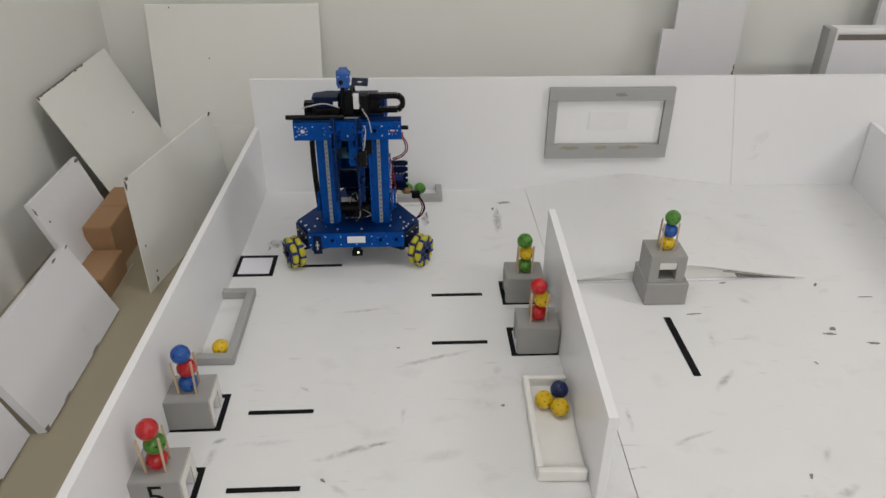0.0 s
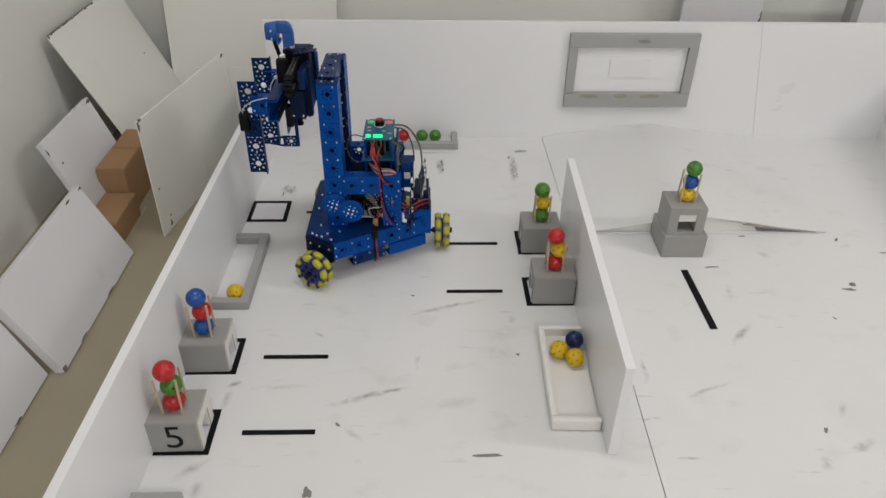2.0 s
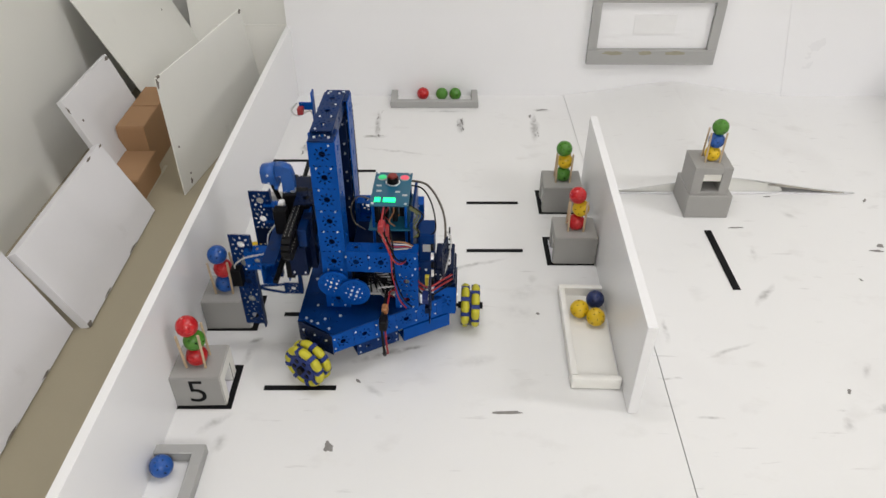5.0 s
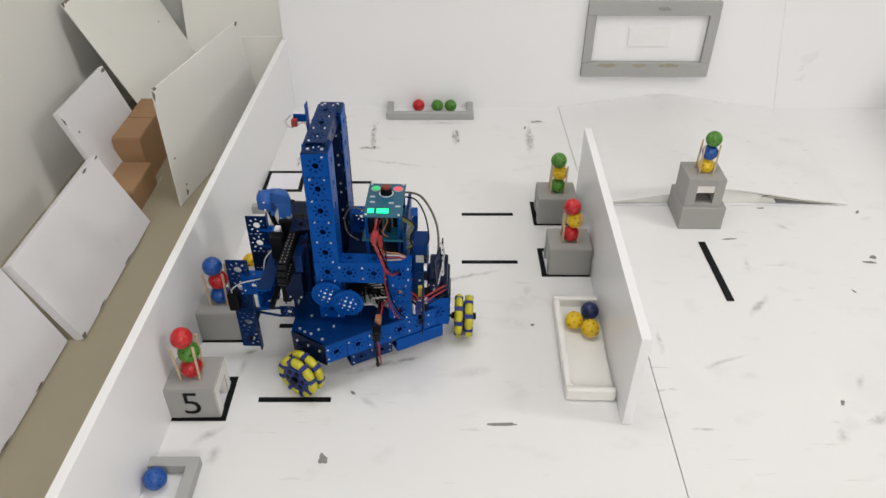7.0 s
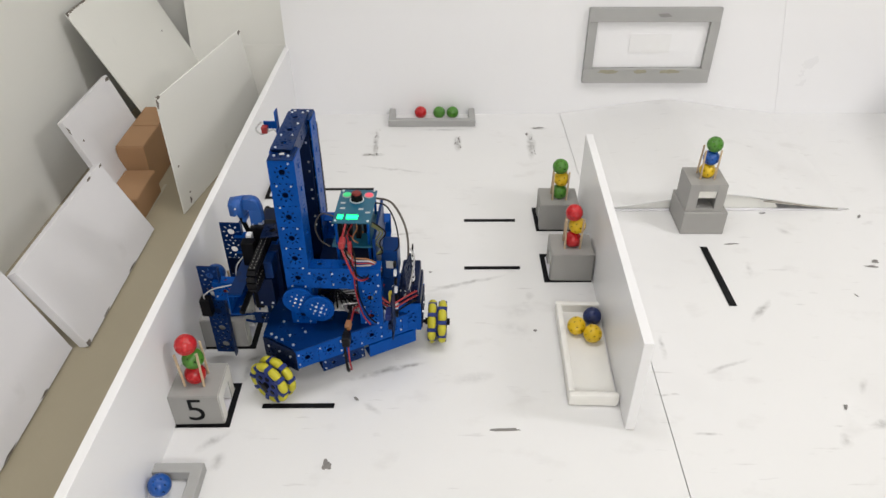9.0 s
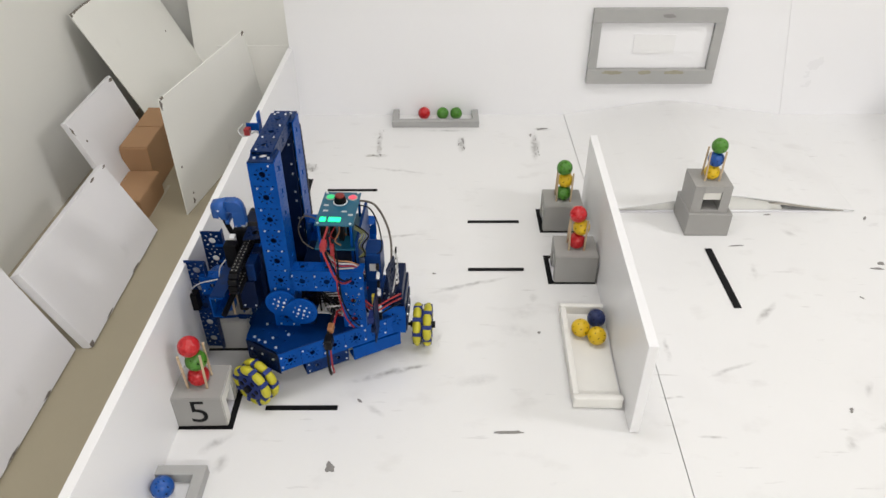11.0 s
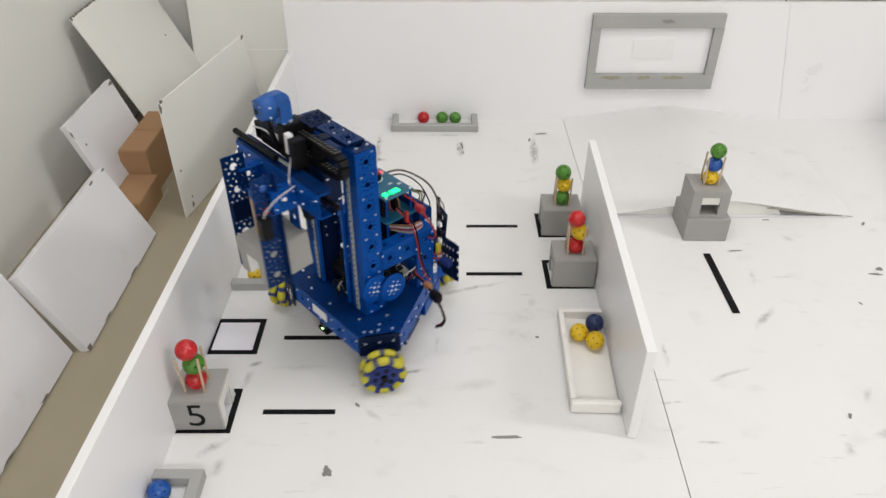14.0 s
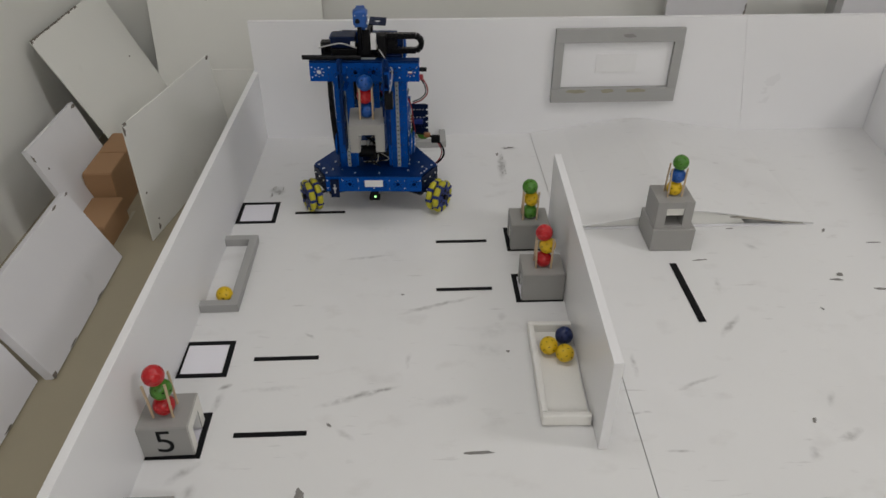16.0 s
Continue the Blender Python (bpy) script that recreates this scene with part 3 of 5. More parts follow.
def game_pieces():
    lab = "grey painted block with four dowels holding a ball stack"
    b5, _ = stacked_block(-0.540, 0.938, ("red", "green", "red"), "grey block marked 5 with four dowels holding balls", 1)
    txt = bpy.data.curves.new("digit", "FONT")
    txt.body, txt.size, txt.extrude, txt.align_x, txt.align_y = "5", 0.088, 0.0004, "CENTER", "CENTER"
    txt.offset = -0.0005
    tmp = new("digit", txt)
    bpy.context.view_layer.update()
    me = bpy.data.meshes.new_from_object(tmp.evaluated_get(bpy.context.evaluated_depsgraph_get()))
    bpy.data.objects.remove(tmp)
    me.materials.clear()
    me.materials.append(M["tape"])
    part("digit", me, None, b5, "painted black number 5", pose(0.002, -BD / 2 - 0.0006, 0.041, 90))
    moved = stacked_block(-0.5365, 1.163, ("blue", "red", "blue"), lab, 1)
    stacked_block(0.288, 1.629, ("green", "yellow", "green"), lab, -1)
    stacked_block(0.290, 1.400, ("red", "yellow", "red"), lab, -1, 0.009)
    # the two-storey block before the ramp
    bm = bmesh.new()
    add_box(bm, -0.060, 0.060, 0, 0.125, 0, 0.071, 0, 0.0025)
    thing("plinth_block", bm, "grey", "grey painted plinth block standing on the field", "block", at=pose(0.687, 1.561, 0.0003, 0, 0, -1))
    up = bmesh.new()
    for x0, x1, z0, z1 in ((-0.0515, -0.0245, 0, 0.084), (0.0245, 0.0495, 0, 0.084), (-0.0243, 0.0243, 0, 0.009), (-0.0243, 0.0243, 0.064, 0.084)):
        add_box(up, x0, x1, -0.049, 0.049, z0, z1, 0, 0.0006)
    top = thing("dowel_block", up, "grey", "grey window block with dowels standing on a plinth", "block", at=pose(0.683, 1.617, 0.0718, 0, 0, -1), group="grey blocks with ball stacks")
    # two added plates paint the tunnel's lit floor and its dark depth
    part("window_lit_patch", box(-0.0244, 0.0244, -0.044, -0.040, 0.0400, 0.0638, 0.0005), "lit_face", top, "pale patch drawn as the tunnel's lit floor")
    part("window_shade", box(-0.0244, 0.0244, 0.040, 0.045, 0.0112, 0.0638, 0), "black", top, "black backing drawn as the window's shaded depth")
    for dx, dy, rx, ry in DOWELS:
        part("dowel", cyl((0, 0, 0.045), (0, 0, 1), 0.0027, 0.09, 8, None, 0.0006), "dowel", top, "thin pale wooden dowel", pose(dx, dy, 0.082, rx, ry))
    for i, c in enumerate(("yellow", "blue", "green")):
        ball(c, 0.684 + 0.002 * i, 1.617, 0.1558 + BALL_R * (0.86 + 1.84 * i), "stacked on a grey block")
    # rails
    shelf(-0.225, 2.229, 0.307, 0.098, 0, "grey three-sided rail on the floor holding three balls")
    shelf(-0.484, 1.340, 0.316, 0.100, 90, "grey three-sided rail on the floor holding one ball")
    shelf(-0.495, 0.448, 0.332, 0.096, 90, "grey three-sided rail beside the fence holding one ball")
    ball("red", -0.113, 2.300, BALL_R + 0.001, "lying in a grey rail")
    ball("green", -0.046, 2.298, BALL_R + 0.001, "lying in a grey rail")
    ball("green", 0.002, 2.298, BALL_R + 0.001, "lying in a grey rail")
    ball("yellow", -0.525, 1.385, BALL_R + 0.001, "lying in a grey rail")
    ball("blue", -0.566, 0.732, BALL_R + 0.001, "lying in a grey rail")
    # tray
    w, d, h, e = 0.104, 0.304, 0.030, 0.014
    tray = empty("ball_tray", "shallow cream-white three-sided tray against the partition holding balls", "tray", pose(0.2225, 0.938, 0.0006, 0, 0, -2.1))
    part("tray_floor", box(e, w - 0.001, e, d - e, 0, 0.006, 0), "cream", tray)
    for x0, x1, y0, y1 in ((0, w, 0, e - 0.0002), (0, w, d - e + 0.0002, d), (0, e - 0.0002, e, d - e)):
        part("tray_wall", box(x0, x1, y0, y1, 0, h, 0.0042), "cream", tray)
    ball("navy", 0.313, 1.188, 0.0066 + BALL_R, "lying in a white tray")
    ball("yellow", 0.271, 1.155, 0.0066 + BALL_R, "lying in a white tray")
    ball("yellow", 0.304, 1.128, 0.0066 + BALL_R, "lying in a white tray")
    return moved


def wall_frame():
    fr = empty("wall_frame", "grey painted rectangular frame hung on the white wall", "frame", pose(0.681, 2.3295, 0.260))
    W2, H2 = 0.222, 0.131
    part("frame_rail", box(-W2, W2, -0.020, 0, H2 - 0.046, H2, 0.0015), "grey_rail", fr)
    part("frame_rail", box(-W2, W2, -0.022, 0, -H2, -H2 + 0.051, 0.0015), "grey_rail", fr)
    for s in (-1, 1):
        part("frame_stile", box(s * W2, s * (W2 - 0.030), -0.0195, 0, -H2 + 0.0515, H2 - 0.0465, 0.001), "grey_rail", fr)
    part("backing", box(-W2 + 0.031, W2 - 0.031, -0.003, 0, -H2 + 0.052, H2 - 0.047, 0), "fence", fr, "white board behind the frame")
    part("paper", box(-0.072, 0.070, -0.0062, -0.0032, -0.026, 0.040, 0), "white", fr, "blank white paper note")
    rnd = random.Random(9)

    def smudge(x, z, w, h, mat, label):
        raw = [rnd.uniform(0.72, 1.15) for _ in range(16)]
        ring = [(x + w / 2 * q * math.cos(math.pi * k / 8), z + h / 2 * q * math.sin(math.pi * k / 8)) for k, q in enumerate(raw)]
        part("glue_stain", prism(ring, 0.0218, 0.0228, pose(0, 0, 0, 90)), mat, fr, label)

    for x, w in ((-0.135, 0.080), (-0.022, 0.056), (0.078, 0.078)):
        smudge(x, -H2 + 0.042, w, 0.015, "dowel_stain", "dried yellowish glue stain")
    smudge(0.030, H2 - 0.022, 0.046, 0.016, "worn_grey", "worn grey smudge")


M["worn_grey"] = node_material("worn_grey", (0.25, 0.245, 0.235), 0.7, vary=0.15, scale=70)
M["dowel_stain"] = node_material("glue_stain", (0.30, 0.285, 0.21), 0.6, vary=0.35, scale=60)


# ---------------------------------------------------------------- boards round the field
def board(name, size, at, mat, label, thick=0.012, edge=None, holes=(), chips=(), flare=0.0):
    """A loose board: its face in local y, z, thickness towards -x, standing on its origin edge."""
    ob = thing(name, box(-thick, 0, 0, size[0], 0, size[1], 0.001), mat, label, "board", at=at, group="leaning boards")
    for v in ob.data.vertices:  # a foot wider than the top
        if v.co.y > size[0] / 2 and v.co.z < size[1] / 2:
            v.co.y += flare
    rnd = random.Random(int(size[0] * 1000))
    if edge:  # frayed stretch of the top edge
        u = 0.006
        while u < edge:
            step = rnd.uniform(0.012, 0.035)
            part("frayed_edge", box(-thick - 0.0004, 0.0006, u, min(edge, u + step * 0.9), size[1] - rnd.uniform(0.002, 0.006), size[1] + 0.0008, 0.0), "raw_edge", ob, "dark frayed board edge")
            u += step
    for u, v, w, h in chips:  # torn spots on the face, and shaded gaps painted along the foot: place and size in metres
        raw = [rnd.uniform(0.5, 1.2) for _ in range(9)]
        ring = [(u + w / 2 * q * math.cos(2 * math.pi * k / 9), v + h / 2 * q * math.sin(2 * math.pi * k / 9)) for k, q in enumerate(raw)]
        part("torn_gap_spot", prism([(min(max(y, -0.001), size[0] + 0.001), min(max(z, -0.001), size[1] + 0.001)) for y, z in ring], -0.0002, 0.0009, pose(0, 0, 0, 90, 0, 90)), "raw_edge", ob, "dark spot for torn board and shaded foot gaps")
    for u, v in holes:
        part("nail_hole", cyl((0.0002, u * size[0], v * size[1]), (1, 0, 0), 0.0035, 0.0012, 10), "raw_edge", ob, "small dark nail hole")
    return ob


def boards():
    Z = -0.0215
    board("white_board", (0.48, 0.238), pose(-0.867, 1.142, Z + 0.004, 0, -24, 0), "panel", "thick white panel leaning beside the beige floor strip", 0.024, None, (), ((0.006, 0.004, 0.022, 0.016), (0.475, 0.232, 0.020, 0.008), (0.40, 0.234, 0.030, 0.006), (0.30, 0.003, 0.05, 0.006), (0.12, 0.003, 0.04, 0.005)))
    board("white_board", (0.50, 0.262), pose(-0.903, 0.635, Z + 0.004, 0, -20, 0), "panel", "thick white panel leaning behind another panel", 0.022, None, (), ((0.006, 0.004, 0.026, 0.018), (0.20, 0.003, 0.05, 0.006), (0.36, 0.003, 0.04, 0.006)))
    board("thin_sheet", (0.545, 0.368), pose(-0.804, 1.705, Z + 0.0006, 0, 0, -11.0), "sheet", "thin off-white sheet standing behind the field fence", 0.004, 0.02, ((0.05, 0.40), (0.10, 0.12)), ((0.535, 0.362, 0.020, 0.016), (0.002, 0.352, 0.014, 0.034), (0.05, 0.02, 0.012, 0.02)), 0.09)
    board("thin_sheet", (0.57, 0.518), pose(-0.950, 2.085, Z + 0.002, 0, -25, 0), "sheet", "large thin off-white sheet leaning on the room wall", 0.005, 0.36, ((0.8, 0.55),), ((0.003, 0.512, 0.014, 0.014),))
    board("white_board", (0.33, 0.31), pose(-0.980, 1.715, Z + 0.003, 0, -19, 0), "panel", "small white panel leaning behind cardboard boxes", 0.016, None, ((0.10, 0.75),), ((0.315, 0.300, 0.034, 0.010), (0.003, 0.28, 0.008, 0.03)))
    # big panel against the end wall and pieces beyond the end board
    lp = thing("large_panel", box(0, 0.650, 0, 0.012, 0, 0.617, 0.001), "sheet", "large off-white panel leaning against the end wall", "board", at=pose(-1.019, 2.629, Z + 0.003, -10.2, 0, 0), group="leaning boards")
    for u, v in ((0.22, 0.42), (0.09, 0.606)):
        part("nail_hole", cyl((u, -0.0002, v), (0, 1, 0), 0.003, 0.0012, 10), "raw_edge", lp, "small dark nail hole")
    bm = prism([(0.0, 0.0), (0.3075, 0.0), (0.3075, 0.92), (0.0445, 0.92), (0.0445, 0.529), (0.0, 0.529)], -0.014, 0.0, pose(0, 0, 0, 90))
    nb = thing("notched_board", bm, "panel", "tall notched white board standing behind the field wall", "board", at=pose(0.941, 2.650, Z), group="leaning boards")
    part("chipped_corner", prism([(0.3015, 0.345), (0.3081, 0.345), (0.3081, 0.392), (0.3045, 0.394), (0.3025, 0.382), (0.3055, 0.370), (0.3005, 0.362)], -0.0002, 0.0008, pose(0, 0, 0, 90)), "raw_edge", nb, "dark frayed board edge")
    bx = empty("white_box", "white open box with a dark slot behind the field wall", "box", pose(1.507, 2.500, Z))
    part("front_panel", box(0.028, 0.62, 0, 0.010, 0, 0.548, 0.002), "panel", bx)
    part("top_panel", box(0.028, 0.62, -0.001, 0.055, 0.5485, 0.5665, 0.004), "white", bx, "white rounded top edge")
    part("side_panel", box(0, 0.0275, -0.001, 0.055, 0, 0.5665, 0.002), "grey_rail", bx)
    part("slot", box(0.037, 0.62, -0.0012, 0.0005, 0.524, 0.545, 0), "raw_edge", bx, "long dark slot")
    thing("end_board", box(0, 0.40, 0, 0.02, 0, 0.92, 0.002), "panel", "tall white board standing behind a white box", "board", at=pose(1.775, 2.66, Z, 0, 0, 0), group="leaning boards")
    thing("low_board", box(-0.83, -0.582, 2.356, 2.360, Z, 0.252, 0.0005), "sheet", "low off-white board standing behind the fence corner", "board", group="leaning boards")
    thing("floor_strip", box(-0.0045, 0.0045, 0, 0.20, 0.0003, 0.0016, 0), "pale_strip", "thin pale strip lying on the beige floor", "strip", at=pose(-0.917, 1.675, -0.022, 0, 0, -1.4))
    c1 = empty("cardboard_box", "brown cardboard box with closed flaps on the floor", "box", pose(-1.02, 1.84, Z))
    part("carton", box(0, 0.085, 0, 0.28, 0, 0.150, 0.003), "card", c1)
    part("flap", box(0.001, 0.084, 0.003, 0.137, 0.1505, 0.153, 0.0005), "card", c1)
    part("flap", box(0.001, 0.084, 0.142, 0.277, 0.1505, 0.153, 0.0005), "card", c1)
    c2 = empty("cardboard_box", "low brown cardboard box on the beige floor", "box", pose(-1.005, 1.66, Z))
    part("carton", box(0, 0.092, 0, 0.172, 0, 0.075, 0.003), "card", c2)
    part("flap", box(0.001, 0.091, 0.003, 0.17, 0.0755, 0.078, 0.0005), "card", c2)
# ---------------------------------------------------------------- the robot
# local axes: x ahead, y to its left, z up, origin on the floor under its middle
WR = 0.2235          # from the middle to each wheel
WHEEL_R = 0.050
WHEEL_ANGLES = (60, -60, 180)
BASE_Z = 0.124
LIFT = 0.262


def wheel(parent, angle):
    """An omni wheel with two rows of barrel rollers; its axle lies along local x."""
    bm = bmesh.new()
    add_cyl(bm, (0, 0, 0), (1, 0, 0), 0.034, 0.040, 0, 24, None, 0.003)
    add_cyl(bm, (0, 0, 0), (1, 0, 0), 0.008, 0.056, 1, 12)
    for k in range(6):
        a = k * math.pi / 3
        add_cyl(bm, (0.0205, 0.020 * math.cos(a), 0.020 * math.sin(a)), (1, 0, 0), 0.0055, 0.002, 2, 10)
        add_cyl(bm, (-0.0205, 0.020 * math.cos(a), 0.020 * math.sin(a)), (1, 0, 0), 0.0055, 0.002, 2, 10)
    mounts = []
    for row, off in ((0.0115, 0), (-0.0115, 0.5)):
        for k in range(8):
            a = (k + 0.5 + off) * math.pi / 4
            mounts.append(Matrix.Translation((row, 0, 0)) @ pose(0, 0, 0, math.degrees(a)))
    w = part("wheel", bm, ["purple", "black", "black"], parent, "omni wheel with yellow rollers on a purple hub", pose(WR * math.cos(radians(angle)), WR * math.sin(radians(angle)), WHEEL_R, 0, 0, angle))
    arm = mesh_of(box(-0.0095, 0.0095, -0.0046, 0.0046, 0.033, 0.0462, 0.001), "roller_mount", "purple")
    for m in mounts:
        part("roller_mount", arm, None, w, "purple roller mount", m)
    rb = bmesh.new()
    segs, rings = 10, []
    for i in range(7):
        u = -0.0126 + 0.0252 * i / 6
        r = 0.0098 - 0.0022 * (u / 0.0126) ** 2
        rings.append([rb.verts.new((r * math.cos(2 * math.pi * k / segs), u, r * math.sin(2 * math.pi * k / segs))) for k in range(segs)])
    for p, q in zip(rings, rings[1:]):
        for k in range(segs):
            rb.faces.new((p[k], p[(k + 1) % segs], q[(k + 1) % segs], q[k]))
    rb.faces.new(rings[0][::-1])
    rb.faces.new(rings[-1])
    bmesh.ops.recalc_face_normals(rb, faces=rb.faces[:])
    me = mesh_of(rb, "roller", "yellow_roller", smooth=True)
    for row, off in ((0.0115, 0), (-0.0115, 0.5)):
        for k in range(8):
            part("roller", me, None, w, "yellow rubber barrel roller", Matrix.Translation((row, 0, 0)) @ pose(0, 0, 0, (k + off) * 45) @ Matrix.Translation((0, 0, 0.0402)))
    return w


def hexagon(rc, h):
    pts = []
    for a in (-60, 60, 180):
        c, s = math.cos(radians(a)), math.sin(radians(a))
        pts += [(rc * c + h * s, rc * s - h * c), (rc * c - h * s, rc * s + h * c)]
    return pts


def chassis(R):
    # top plate with rows of holes
    holes = []
    for a in (60, -60, 180):
        c, s = math.cos(radians(a)), math.sin(radians(a))
        for r in (0.13, 0.155, 0.175):
            for q in (-0.03, -0.01, 0.01, 0.03):
                holes.append((r * c - q * s, r * s + q * c, 0.0026, 8))
    holes += [(0.108, y, 0.0026, 8) for y in (-0.06, -0.036, -0.012, 0.012, 0.036, 0.06)]
    bm = punched(hexagon(0.188, 0.046), holes, 0.003)
    bm.transform(Matrix.Translation((0, 0, BASE_Z + 0.0022)))
    for i, (x, y, r, n) in enumerate(holes):
        if i % 3 == 0:
            add_cyl(bm, (x + 0.008, y + 0.004, BASE_Z + 0.0050), (0, 0, 1), 0.0029, 0.0026, 1, 8)
    part("base_plate", bm, ["deep_blue", "steel"], R, "blue six-sided punched base plate")
    # side channels between the wheels, web facing out
    d = 0.188 * 0.5 + 0.046 * 0.866
    for k, a in enumerate((0, 120, 240)):
        L = 0.288
        bm = channel(L, size=0.80)
        bm.transform(pose(0, 0, BASE_Z - 0.0245, 0, 0, a) @ Matrix.Translation((d - 0.001, 0, 0)) @ pose(0, 0, 0, 90, 0, 90))
        part("base_channel", bm, ["blue", "steel"], R, "blue punched channel between two wheels")
    # wheel mounts and motors
    for a in WHEEL_ANGLES:
        T = pose(0, 0, 0, 0, 0, a)
        bm = plate_rect(0.09, 0.052)
        bm.transform(T @ Matrix.Translation((0.191, 0, BASE_Z - 0.027)) @ pose(0, 0, 0, 90, 0, 90))
        add_box(bm, 0.165, 0.189, -0.030, 0.030, BASE_Z - 0.05, BASE_Z - 0.004, 2, 0.002, T)
        for q in (-0.03, 0.0, 0.03):
            add_cyl(bm, tuple(T @ Vector((0.1805, q, BASE_Z + 0.0050))), (0, 0, 1), 0.0029, 0.0028, 1, 8)
            add_cyl(bm, tuple(T @ Vector((0.1930, q, BASE_Z - 0.018))), tuple(T.to_3x3() @ Vector((1, 0, 0))), 0.0026, 0.003, 1, 8)
        # the bracket's dark tone stands in for the shaded opening behind the wheel
        part("wheel_mount", bm, ["dark_blue", "steel", "dark_blue"], R, "bracket behind a wheel, darkened for the open corner's shade")
        bm = cyl((0.125, 0, 0.052), (1, 0, 0), 0.019, 0.08, 18, None, 0.002)
        bm.transform(T)
        add_box(bm, 0.198, 0.2, -0.004, 0.004, 0.046, 0.054, 0, 0, T)
        part("motor", bm, "black", R, "black cylindrical gear motor")
        bm = cyl((0.185, 0, WHEEL_R), (1, 0, 0), 0.004, 0.04, 10)
        bm.transform(T)
        part("axle", bm, "black", R, "short black axle")
        wheel(R, a)
    part("sticker", box(0.1345, 0.1362, -0.027, 0.027, 0.092, 0.114, 0.0006), "white", R, "blank white sticker")
    # dark belly tray under the plate
    part("battery", box(-0.075, 0.075, -0.05, 0.05, 0.040, 0.076, 0.004), "dark_blue", R, "dark blue battery under the base")
    turn = pose(0, 0, 0.055, 0, 0, 120)
    bm = channel(0.096, 0.034, 0.03, size=0.6)
    bm.transform(turn @ Matrix.Translation((d - 0.010, -0.040, -0.004)) @ pose(0, 0, 0, 90, 0, 90))
    part("belly_channel", bm, ["shaded_navy", "steel"], R, "lower dark blue channel under the base")
    bm = box(d - 0.006, d + 0.001, 0.016, 0.128, -0.018, 0.0165, 0.0015)
    add_box(bm, d - 0.030, d - 0.0061, 0.016, 0.128, -0.018, -0.0155, 0, 0.0006)
    bm.transform(turn)
    part("skid_plate", bm, "blue", R, "plain blue folded plate under the base")
    # nose sensor
    bm = box(0.118, 0.132, -0.012, 0.012, 0.055, 0.076, 0.002)
    add_box(bm, 0.112, 0.134, -0.016, 0.016, 0.044, 0.055, 0, 0.002)
    s = part("line_sensor", bm, "black", R, "small black floor sensor under the front")
    part("sensor_light", cyl((0.1352, 0.003, 0.058), (1, 0, 0), 0.0028, 0.002, 10), "lamp_small", s, "tiny glowing green light")
    bm = box(0.1355, 0.1385, -0.130, -0.104, 0.056, 0.118, 0.002)
    add_box(bm, 0.1386, 0.1398, -0.119, -0.115, 0.072, 0.102, 1, 0)
    add_box(bm, 0.1386, 0.1398, -0.123, -0.111, 0.086, 0.090, 1, 0)
    part("front_bracket", bm, ["dark_blue", "silver_wire"], R, "dark bracket with white switch")


def axes(p, ex, ez):
    """A pose at p with local x along ex and local z along ez."""
    ex, ez = Vector(ex), Vector(ez)
    ey = ez.cross(ex)
    return Matrix.Translation(p) @ Matrix((ex, ey, ez)).transposed().to_4x4()


